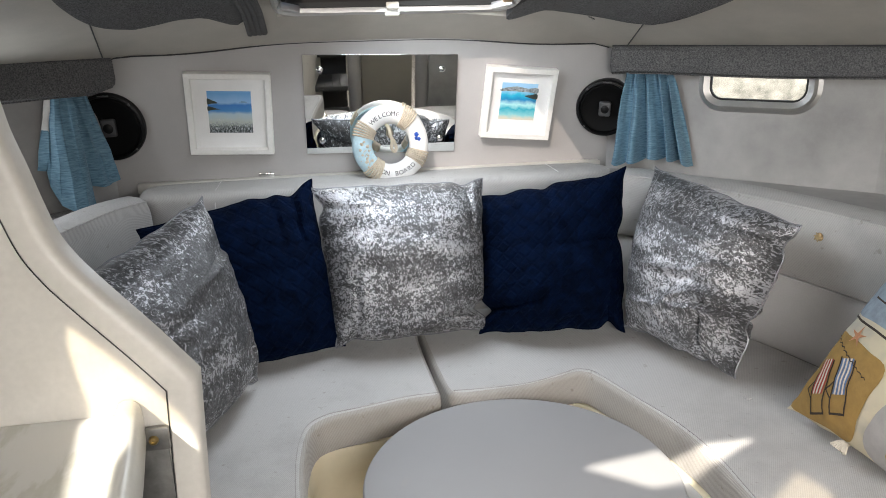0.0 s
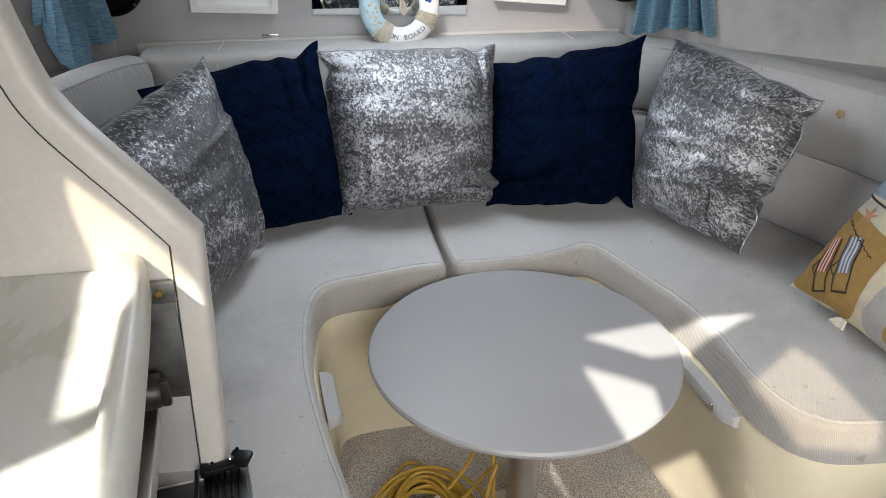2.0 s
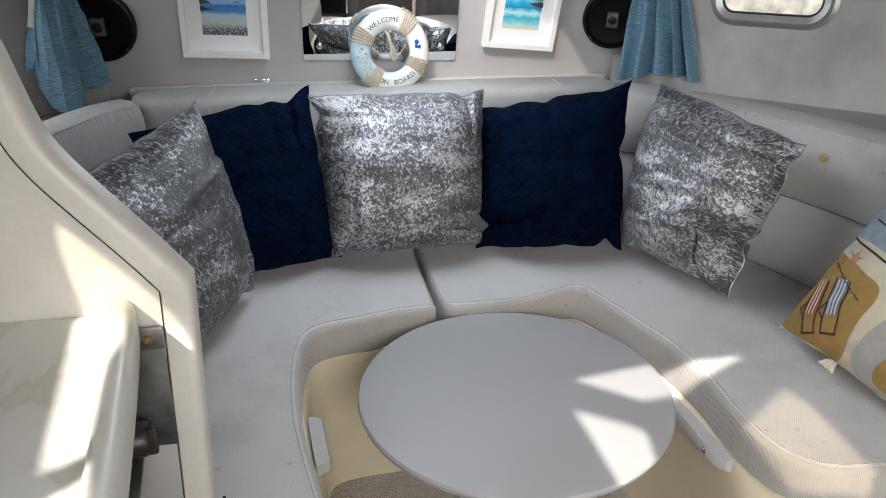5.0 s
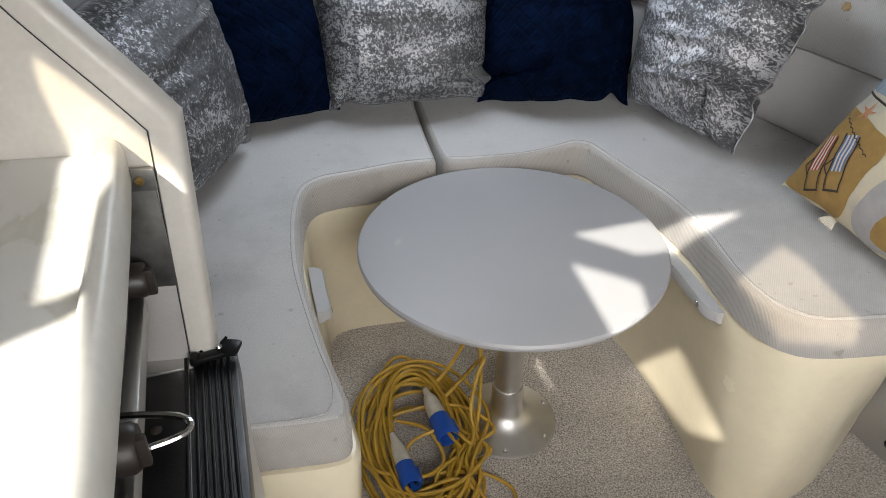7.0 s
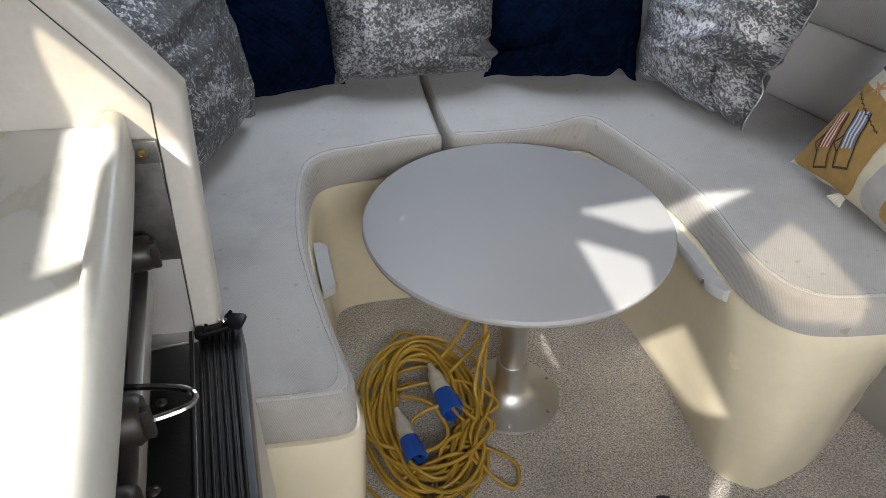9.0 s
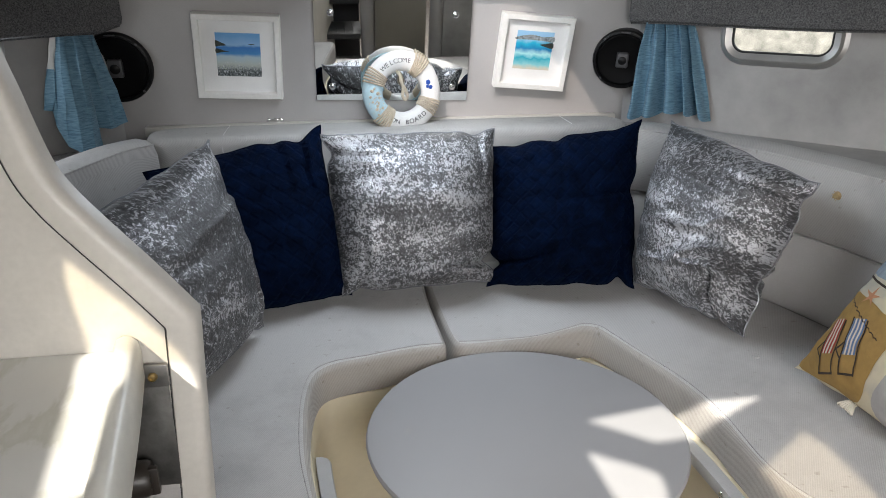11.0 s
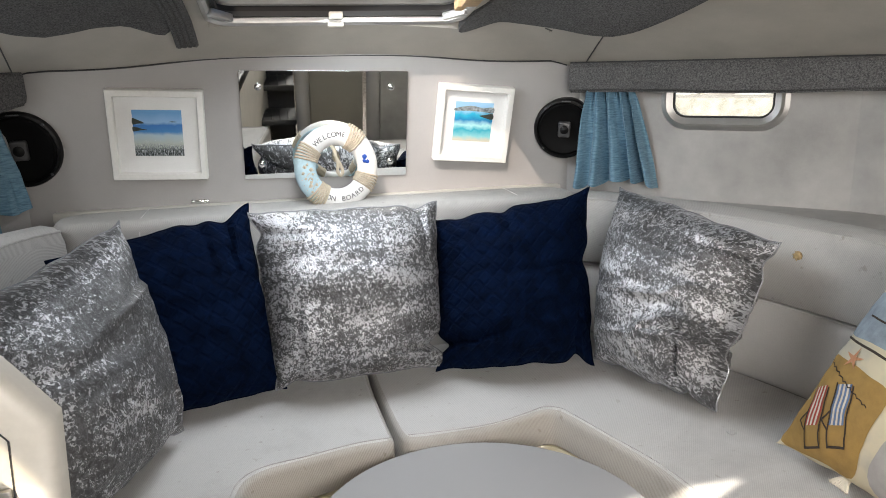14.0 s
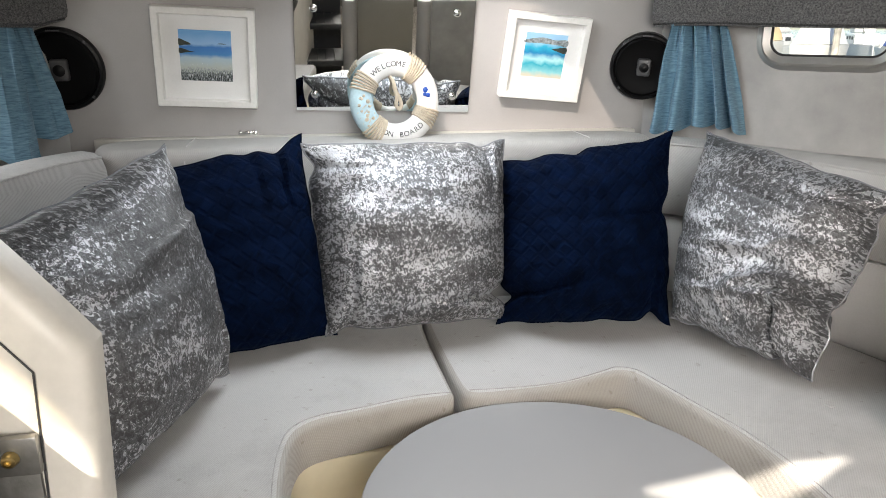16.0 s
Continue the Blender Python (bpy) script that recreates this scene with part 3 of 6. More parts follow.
# forward hatch
HZ = lambda y: 1.478 + 0.2 * (2.255 - y)
hm = Matrix.Translation(((HX0 + HX1) / 2, (HY0 + HY1) / 2, HZ((HY0 + HY1) / 2) - 0.001)) @ Matrix.Rotation(-math.atan(0.2), 4, "X")
hatch = empty("roof_hatch", "aluminium-framed deck hatch with glazed lid, ajar", "hatch", kind="structure")
hw, hh = HX1 - HX0 + 0.012, (HY1 - HY0) * 1.02 + 0.012
o = lambda g: round_rect(hw - 2 * g, hh - 2 * g, max(0.02, 0.06 - g), 8)
part("hatch_frame", ring_frame([(o(0), 0.0), (o(0.003), -0.007), (o(0.010), -0.009), (o(0.016), -0.004), (o(0.020), 0.03), (o(0.012), 0.05), (o(0), 0.03)], hm), ALUMINIUM, hatch)
part("seal", ring_frame([(o(0.0205), 0.006), (o(0.028), 0.006), (o(0.030), 0.016), (o(0.0205), 0.03)], hm), RUBBER, hatch, "black rubber hatch seal")
lid = hm @ Matrix.Translation((0, 0, 0.045))
part("lid_frame", ring_frame([(o(0.018), 0.0), (o(0.020), -0.012), (o(0.030), -0.014), (o(0.038), -0.004), (o(0.038), 0.01), (o(0.018), 0.012)], lid), ALUMINIUM, hatch)
p = part("pane", plate(o(0.032), [], lid @ Matrix.Translation((0, 0, 0.004)), 0.006), HATCH_ACRYLIC, hatch)
cx = -0.023
bm = box((0, 0, 0), (0.034, 0.014, 0.012), hm @ Matrix.Translation((cx + 0.015, hh / 2 - 0.012, -0.008)), 0.003)
box((0, 0, 0), (0.03, 0.012, 0.016), hm @ Matrix.Translation((cx + 0.015, hh / 2 - 0.03, 0.006)), 0.003, bm=bm)
part("catch", bm, PLUG_GREY, hatch, "ivory plastic hatch catch")
for sx in (-1, 1):
    bm = box((0, 0, 0), (0.014, 0.06, 0.016), hm @ Matrix.Translation((sx * (hw / 2 - 0.035), hh / 2 - 0.075, -0.004)) @ Matrix.Rotation(sx * 0.7, 4, "Z"), 0.003)
    part("hinge_arm", bm, ALUMINIUM, hatch)
bm = box((0, 0, 0), (0.035, 0.05, 0.022), hm @ Matrix.Translation((hw / 2 - 0.03, hh / 2 - 0.20, -0.008)), 0.003)
box((0, 0, 0), (0.02, 0.03, 0.02), hm @ Matrix.Translation((hw / 2 - 0.045, hh / 2 - 0.165, -0.010)), 0.003, bm=bm)
tagged(link_mesh("wooden_wedge", bm, WOOD), "small pale wooden wedge holding the hatch", "wedge")


# ---- felt pelmets over the side windows ----
def pelmet(name, plan, z0, z1, label):
    """A felt valance along the hull side with a rounded lower lip."""
    pts = spline([(p.x, p.y, 0) for p in plan], 8)
    rings = []
    for i, p in enumerate(pts):
        t = (pts[min(i + 1, len(pts) - 1)] - pts[max(i - 1, 0)]).normalized()
        n = Vector((t.y, -t.x, 0))
        if n.dot(Vector((CENTRE, 1.0, 0)) - p) < 0:
            n = -n
        e = min(1.0, (p - pts[0]).length / 0.035 + 0.25) if p.x < 0 else 1.0
        rr = []
        for d, z in ((0.0, z1), (0.060, z1), (0.070, z1 - 0.012), (0.072, z0 + 0.02), (0.066, z0 + 0.005), (0.055, z0), (0.02, z0), (0.0, z0 + 0.004)):
            zz = z if z > (z0 + z1) / 2 else z1 - (z1 - z) * (0.75 + 0.25 * e)
            rr.append(p + n * d + Vector((0, 0, zz + 0.0025 * math.sin(i * 0.9) * (z < z1 - 0.01))))
        rings.append(rr)
    root = empty(name, label, "pelmet")
    part("face", loft(rings), FELT, root)
    part("lower_seam", tube([r[5] - Vector((0, 0, 0.0005)) for r in rings], 0.0022, 6), FELT, root, "felt-covered rounded lower edge")
    # shadow of the gap above the pelmet put in as a dark tube
    part("top_gap_shade", tube([r[1] + Vector((0, 0, 0.001)) for r in rings], 0.0022, 6), DARK, root, "dark tube drawn as the shadow gap under the headlining")
    return root


off_r = [Vector((0.600, 2.402))] + WALL_R[1:4] + [Vector((1.33, 0.6))]
pelmet("window_pelmet", off_r, 1.308, 1.377, "charcoal felt pelmet above the starboard windows")
off_l = [Vector((-0.730, 2.420))] + [Vector((2 * CENTRE - p.x, p.y)) for p in off_r[1:]]
pelmet("window_pelmet", off_l, 1.300, 1.388, "charcoal felt pelmet with a rounded end above the port window")


# ---- seats ----
def slab(outline, z0, z1, bev, n=5, seg=4, crown=0.0, taper=None):
    """A block with rounded upper edges from a plan outline; crown lifts the middle of the top."""
    loop = [Vector((x, y, 0)) for x, y in outline]
    for _ in range(3):
        loop = [q for a, b in zip(loop, loop[1:] + loop[:1]) for q in (a.lerp(b, 0.22), a.lerp(b, 0.78))]
    norms = []
    k = len(loop)
    area = sum(loop[i].x * loop[(i + 1) % k].y - loop[(i + 1) % k].x * loop[i].y for i in range(k))
    for i in range(k):
        t = (loop[(i + 1) % k] - loop[i - 1]).normalized()
        nn = Vector((t.y, -t.x, 0))
        norms.append(nn if area > 0 else -nn)
    room = []
    for i in range(k):
        a, p, q = loop[i - 1], loop[i], loop[(i + 1) % k]
        turn = (p - a).angle(q - p, 0.0)
        room.append(min(1.0, 0.6 * ((q - a).length / 2 / max(turn, 1e-4)) / bev))
    for _ in range(6):
        room = [min(room[i], (room[i - 1] + room[i] + room[(i + 1) % k]) / 3) for i in range(k)]
    norms = [nn * f for nn, f in zip(norms, room)]
    rings = []
    rings.append([p - nn * bev * 0.5 + Vector((0, 0, z0)) for p, nn in zip(loop, norms)])
    rings.append([p + Vector((0, 0, z0 + bev * 0.4)) for p, nn in zip(loop, norms)])
    for s in range(seg + 1):
        a = math.pi / 2 * s / seg
        rings.append([p - nn * bev * (1 - math.cos(a)) + Vector((0, 0, z1 - bev * (1 - math.sin(a)))) for p, nn in zip(loop, norms)])
    bm = loft(rings, caps=False)
    bm.verts.ensure_lookup_table()
    for first in (0, len(bm.verts) - k):
        vs = [bm.verts[first + i] for i in range(k)]
        es = [bm.edges.get((vs[i], vs[(i + 1) % k])) for i in range(k)]
        bmesh.ops.triangle_fill(bm, use_beauty=True, edges=es, normal=(0, 0, 1 if first else -1))
    bmesh.ops.recalc_face_normals(bm, faces=bm.faces)
    return bm


LEFT_SEAT = [(-0.004, 2.29), (-0.004, 2.05), (0.006, 1.86), (0.008, 1.826), (-0.020, 1.820), (-0.065, 1.819), (-0.155, 1.795), (-0.222, 1.780), (-0.254, 1.755), (-0.267, 1.705), (-0.272, 1.62), (-0.266, 1.50), (-0.248, 1.39), (-0.226, 1.287), (-0.208, 1.217), (-0.198, 1.180), (-0.205, 1.152), (-0.235, 1.146), (-0.36, 1.146),
             (-0.60, 1.146), (-0.86, 1.20), (-0.87, 1.55), (-0.80, 1.95), (-0.68, 2.27), (-0.3, 2.30)]
RIGHT_SEAT = [(0.004, 2.29), (0.3, 2.30), (0.60, 2.27), (0.76, 2.03), (0.875, 1.70), (0.925, 1.40), (0.93, 1.235), (0.70, 1.232), (0.56, 1.235), (0.500, 1.245), (0.462, 1.275), (0.443, 1.325), (0.435, 1.395), (0.438, 1.512), (0.421, 1.622), (0.383, 1.732), (0.352, 1.822), (0.336, 1.858), (0.315, 1.866), (0.285, 1.855), (0.20, 1.827), (0.10, 1.821), (0.050, 1.820), (0.026, 1.83), (0.018, 1.86), (0.006, 2.05)]
SEAT_Z0, SEAT_Z1 = 0.629, 0.708


def seat_cushion(outline, label, buttons, seam):
    root = empty("seat_cushion", label, "cushion", "upholstered berth seating")
    cover = part("cover", slab(outline, SEAT_Z0, SEAT_Z1, 0.013), [SEAT, SHADED_BORDER], root)
    # faces that don't point up take the fabric with shade in its colour
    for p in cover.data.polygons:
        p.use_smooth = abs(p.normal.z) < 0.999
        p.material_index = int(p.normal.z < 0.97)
    part("seam", tube([(x, y, SEAT_Z1 + 0.0008) for x, y in seam], 0.0009, 6), THREAD, root, "stitched seam along the front edge")
    for x, y in buttons:
        part("tuft_button", lathe([(0.0, 0.001), (0.008, 0.001), (0.010, -0.002)], Matrix.Translation((x, y, SEAT_Z1 + 0.001)), 12), SEAT, root)
    return root


seat_cushion(LEFT_SEAT, "pale grey ribbed-fabric berth cushion with a curved inner edge", [(-0.55, 1.55)],
             [(p.x, p.y) for p in spline([(0.004, 1.836, 0), (-0.065, 1.832, 0), (-0.158, 1.808, 0), (-0.226, 1.793, 0), (-0.264, 1.763, 0), (-0.280, 1.708, 0), (-0.285, 1.62, 0), (-0.279, 1.50, 0), (-0.261, 1.392, 0), (-0.239, 1.289, 0), (-0.222, 1.222, 0), (-0.224, 1.176, 0), (-0.25, 1.162, 0), (-0.36, 1.160, 0)], 6)])
seat_cushion(RIGHT_SEAT, "pale grey ribbed-fabric berth cushion with a buttoned dimple", [(0.613, 1.691)],
             [(p.x, p.y) for p in spline([(0.034, 1.838, 0), (0.10, 1.835, 0), (0.20, 1.840, 0), (0.285, 1.868, 0), (0.318, 1.880, 0), (0.349, 1.865, 0), (0.365, 1.826, 0), (0.396, 1.734, 0), (0.433, 1.626, 0), (0.450, 1.512, 0), (0.448, 1.395, 0), (0.456, 1.332, 0), (0.474, 1.286, 0), (0.506, 1.259, 0), (0.56, 1.249, 0), (0.7, 1.246, 0)], 6)])


def seat_base(name, top, bottom, label):
    """Moulded locker under the seats: lofted from a rounded upper lip down to the sole."""
    tl = spline([(x, y, 0) for x, y in top], 5)
    bl = spline([(x, y, 0) for x, y in bottom], 5)
    k = len(tl)
    bl = [sole(p) for p in bl]
    bl = [Vector((p.x, p.y, 0)) for p in bl]
    rings = []
    for z, f, inset in ((0.624, 0.0, 0.035), (0.630, 0.0, 0.015), (0.628, 0.0, 0.006), (0.617, 0.0, 0.0), (0.57, 0.06, 0.0), (0.48, 0.28, 0.0), (0.40, 0.55, 0.0), (0.31, 0.84, 0.0), (SOLE, 1.0, 0.0)):
        rr = []
        for i in range(k):
            t = (tl[min(i + 1, k - 1)] - tl[max(i - 1, 0)]).normalized()
            nn = Vector((-t.y, t.x, 0))
            rr.append(tl[i].lerp(bl[i], f) + nn * inset + Vector((0, 0, z)))
        rings.append(rr)
    bm = loft(rings, closed=False, caps=False)
    return tagged(link_mesh(name, bm, GELCOAT), label, "seat base", kind="structure")


TOP = [(-0.86, 1.145), (-0.60, 1.138), (-0.36, 1.138), (-0.225, 1.140), (-0.192, 1.165), (-0.198, 1.23), (-0.236, 1.40), (-0.258, 1.55), (-0.268, 1.68), (-0.255, 1.76), (-0.20, 1.785), (-0.10, 1.80), (0.03, 1.825), (0.15, 1.83), (0.26, 1.855), (0.318, 1.862), (0.355, 1.80), (0.40, 1.68), (0.425, 1.50), (0.440, 1.376), (0.46, 1.32), (0.50, 1.27), (0.56, 1.252), (0.625, 1.252), (0.66, 1.256), (0.692, 1.263)]
BOT = [(-0.86, 1.175), (-0.60, 1.170), (-0.36, 1.170), (-0.245, 1.172), (-0.216, 1.20), (-0.220, 1.30), (-0.235, 1.50), (-0.245, 1.75), (-0.25, 1.98), (-0.25, 2.08), (-0.22, 2.13), (-0.12, 2.15), (0.05, 2.155), (0.2, 2.15), (0.40, 2.12), (0.52, 2.06), (0.565, 1.97), (0.585, 1.85), (0.60, 1.68), (0.595, 1.50), (0.61, 1.44), (0.65, 1.405), (0.70, 1.395), (0.83, 1.44), (0.94, 1.51), (1.04, 1.58)]
seat_base("seat_base", TOP, BOT, "cream gelcoat moulded berth base tapering to the sole")

# backrests
bm = slab([(-0.655, 2.30), (-0.60, 2.262), (-0.2, 2.268), (0.2, 2.268), (0.50, 2.262), (0.555, 2.29), (0.565, 2.36), (0.52, 2.425), (0.2, 2.43), (-0.3, 2.43), (-0.62, 2.425), (-0.665, 2.37)], 0.70, 1.066, 0.022)
backrest = empty("backrest", "long pale ribbed backrest against the forward bulkhead", "backrest", "upholstered berth seating")
part("pad", bm, BACKFAB, backrest)
for x in (-0.47, 0.40):
    part("seam", tube([(x, 2.263, 0.74), (x, 2.262, 1.035), (x, 2.272, 1.058), (x, 2.30, 1.0665), (x, 2.41, 1.066)], 0.0012, 6), LEATHERETTE, backrest)
bm = box((-0.06, bulk_y(1.05) - 0.012, 1.055), (1.24, 0.030, 0.026), None, 0.004)
tagged(link_mesh("trim", bm, CREAM_TRIM), "ivory ledge behind the backrest", "trim", kind="structure")


def bolster(name, pts, z0, z1, thick, label, mat, buttons=(), seams=()):
    """A padded roll along the hull side: pts is the plan of its face."""
    root = empty(name, label, "backrest", "upholstered berth seating")
    line = spline([(x, y, 0) for x, y in pts], 8)
    rings = []
    for i, p in enumerate(line):
        t = (line[min(i + 1, len(line) - 1)] - line[max(i - 1, 0)]).normalized()
        n = Vector((t.y, -t.x, 0))
        if n.dot(Vector((0.1, 1.5, 0)) - p) < 0:
            n = -n
        rr = []
        for d, z in ((-thick, z1 - 0.012), (-thick + 0.02, z1), (-0.035, z1), (-0.012, z1 - 0.008), (0.0, z1 - 0.03), (0.004, (z0 + z1) / 2), (0.0, z0 + 0.02), (-0.012, z0 + 0.004), (-0.03, z0), (-thick, z0)):
            rr.append(p + n * d + Vector((0, 0, z)))
        rings.append(rr)
    part("pad", loft(rings), mat, root)
    part("piping", tube([r[3] + Vector((0, 0, 0.001)) for r in rings], 0.003, 6), mat, root)
    for x, y, z, nx, ny in buttons:
        part("tuft_button", lathe([(0.0, 0.004), (0.006, 0.003), (0.009, -0.004)], axis((x, y, z), (nx, ny, 0)), 12), STUD, root, "frayed tan tuft button")
        m = axis((x, y, z), (nx, ny, 0))
        for k in range(7):
            a = k * 0.9
            part("frayed_thread", tube([m @ Vector((0.006 * math.cos(a), 0.006 * math.sin(a), 0.002)), m @ Vector((0.010 * math.cos(a + 0.3), 0.010 * math.sin(a + 0.3), 0.001))], 0.0009, 5), STUD, root)
    return root


R_FACE = [(0.535, 2.262), (0.60, 2.20), (0.70, 2.04), (0.792, 1.83), (0.855, 1.60), (0.88, 1.38), (0.885, 1.10)]
bolster("bolster", R_FACE, 0.892, 1.062, 0.11, "worn pale ribbed bolster along the starboard side", BACKFAB, [(0.797, 1.790, 1.006, -0.96, -0.26)])
bolster("padded_panel", [(x + 0.022, y + 0.012) for x, y in R_FACE], 0.700, 0.890, 0.10, "smooth pale grey leatherette panel under the starboard bolster", LEATHERETTE)
L_FACE = [(-0.62, 2.262), (-0.67, 2.20), (-0.72, 2.05), (-0.78, 1.85), (-0.84, 1.55), (-0.86, 1.21)]
bolster("bolster", L_FACE, 0.885, 1.060, 0.10, "pale grey padded bolster along the port side", SEAT)
bolster("padded_panel", [(x - 0.022, y + 0.012) for x, y in L_FACE], 0.700, 0.883, 0.10, "smooth pale grey leatherette panel under the port bolster", LEATHERETTE)


def shelf(name, face, wall, z, label, mat):
    a = [Vector((*p, z)) for p in face]
    b = [Vector((*p, z)) for p in wall]
    bm = loft([a, b, [p - Vector((0, 0, 0.02)) for p in b], [p - Vector((0, 0, 0.02)) for p in a], a], closed=False, caps=False)
    return tagged(link_mesh(name, bm, mat), label, "shelf", kind="structure")


shelf("trim_shelf", [(-0.665, 2.30), (-0.72, 2.20), (-0.80, 2.03), (-0.90, 1.80), (-0.96, 1.2)], [(-0.69, 2.44), (-0.78, 2.38), (-1.06, 2.10), (-1.30, 1.80), (-1.45, 1.2)], 1.030, "grey carpeted shelf along the port side", SHELF_CARPET)
shelf("trim_shelf", [(0.56, 2.32), (0.68, 2.14), (0.80, 1.98), (0.92, 1.75), (0.98, 1.1)], [(0.56, 2.43), (0.66, 2.35), (1.06, 1.97), (1.24, 1.62), (1.33, 1.1)], 1.045, "narrow grey vinyl-lined ledge along the starboard side", VINYL_SIDE)

# ---- table ----
TX, TY, TR = 0.103, 1.545, 0.276
table = empty("pedestal_table", "round grey laminate table on an aluminium pedestal", "table")
part("tabletop", lathe([(0, 0.690), (TR - 0.012, 0.690), (TR - 0.003, 0.6885), (TR, 0.684), (TR - 0.002, 0.677), (TR - 0.012, 0.672), (0, 0.672)], Matrix.Translation((TX, TY, 0)), 96), TABLE_TOP, table)
px, py = 0.116, 1.535
part("socket", lathe([(0, 0.667), (0.072, 0.667), (0.072, 0.656), (0.046, 0.645), (0.042, 0.620), (0, 0.620)], Matrix.Translation((px, py, 0)), 40), ALUMINIUM, table)
part("column", lathe([(0.0, 0.64), (0.027, 0.64), (0.027, 0.27), (0.0, 0.27)], Matrix.Translation((px, py, 0)), 40), ALUMINIUM, table)
base = part("base_plate", lathe([(0.0, 0.104), (0.030, 0.104), (0.033, 0.096), (0.033, 0.046), (0.040, 0.030), (0.062, 0.017), (0.096, 0.008), (0.105, 0.005), (0.107, 0.0), (0.0, 0.0)], Matrix.Translation((px, py, SOLE + 0.001)), 56), ALUMINIUM, table)
for k in range(6):
    a = 0.3 + k * math.pi / 3
    part("screw", lathe([(0, 0.0025), (0.004, 0.002), (0.0055, 0.0)], Matrix.Translation((px + 0.092 * math.cos(a), py + 0.092 * math.sin(a), SOLE + 0.009)), 10), CHROME, base)

# table bearers on the seat bases
for pts, lb in (([(0.405, 1.66, 0.626), (0.428, 1.52, 0.626), (0.438, 1.375, 0.626)], "grey plastic bearer strip on the starboard berth base"), ([(-0.262, 1.60, 0.626), (-0.255, 1.53, 0.626), (-0.247, 1.47, 0.626)], "grey plastic bearer strip on the port berth base")):
    line = spline(pts, 8)
    sgn = -1 if pts[0][0] > 0 else 1
    rings = []
    for i, p in enumerate(line):
        w = 0.026 * min(1, 0.45 + min(i, len(line) - 1 - i) * 0.4)
        rings.append([p + Vector((0, 0, 0)), p + Vector((sgn * w * 0.9, 0, 0)), p + Vector((sgn * w, 0, -0.004)), p + Vector((sgn * w, 0, -0.020)), p + Vector((0, 0, -0.028))])
    strip = empty("bearer_strip", lb, "strip")
    part("strip", loft(rings), GREY_STRIP, strip)
    e = line[-4]
    part("screw", lathe([(0, 0.002), (0.005, 0.0015), (0.006, 0)], axis(e + Vector((sgn * 0.026, 0, -0.012)), (sgn, 0, 0)), 12), CHROME, strip)


# ---- scatter cushions ----
def pillow_point(c, u, v, side, thick, pinch, seed, wr, nips=()):
    """A point of a stuffed square: u, v in 0..1, side +1 front or -1 back; nips are folds (edge, place, width, depth)."""
    tl, tr, br, bl = c
    eu, ev = 4 * u * (1 - u), 4 * v * (1 - v)
    uu = 0.5 + (u - 0.5) * (1 - pinch * (1 - abs(2 * v - 1) ** 7) * (1 + 0.35 * noise.noise(Vector((v * 4, seed, u * 2)))))
    vv = 0.5 + (v - 0.5) * (1 - pinch * (1 - abs(2 * u - 1) ** 7) * (1 + 0.35 * noise.noise(Vector((u * 4, seed + 7, v * 2)))))
    uu += 0.009 * wr * noise.noise(Vector((v * 9, seed * 2, u * 3))) * abs(2 * u - 1)
    vv += 0.009 * wr * noise.noise(Vector((u * 9, seed * 2 + 5, v * 3))) * abs(2 * v - 1)
    crease = 0.0
    for edge, place, width, depth in nips:
        a, w = {"r": (v, u), "l": (v, 1 - u), "b": (u, v), "t": (u, 1 - v)}[edge]
        bite = depth * math.exp(-((a - place) / width) ** 2) * w ** 5
        if edge in "rl":
            uu += -bite if edge == "r" else bite
        else:
            vv += -bite if edge == "b" else bite
        run = a - place + 0.10 * (1 - w) * math.sin(place * 40) + 0.02 * noise.noise(Vector((w * 5, seed, place)))
        crease += depth * (0.30 * math.exp(-((run - 0.035) / 0.022) ** 2) - 0.42 * math.exp(-(run / 0.018) ** 2)) * max(0.0, (w - 0.5) / 0.5)
    p = tl.lerp(tr, uu).lerp(bl.lerp(br, uu), vv)
    n = (tr - tl).cross(bl - tl) + (br - bl).cross(br - tr)
    n = -n.normalized()
    fat = (max(0.0, (1 - abs(2 * u - 1) ** 2.8)) * max(0.0, (1 - abs(2 * v - 1) ** 2.8))) ** 0.6
    q = Vector((u * 3.0 + seed, v * 3.0, seed * 1.7))
    lump = 0.012 * noise.noise(q * 1.3) + 0.006 * wr * noise.noise(Vector((q.x * 1.2, q.y * 4.5, seed)))
    if wr > 1.9:
        r = 1 - abs(noise.noise(Vector((u * 1.4 + 0.4 * noise.noise(q), v * 5.5 + 0.8 * u, seed + 3))))
        lump += 0.026 * (r ** 8) * min(1, 3 * max(0, v - 0.25)) * (0.3 + 0.7 * u)
    edge = 1 - min(eu, ev)
    ruck = 0.009 * wr * noise.noise(Vector((u * 16 + seed, v * 16, 3.1))) * edge ** 3
    ruck += 0.004 * wr * noise.noise(Vector((u * 34 + seed, v * 34, 1.7))) * edge ** 2
    k = 0.62 if side > 0 else -0.38
    return p + n * (thick * k * fat + (lump * fat + (ruck + crease) * (0.25 + fat)) * side)


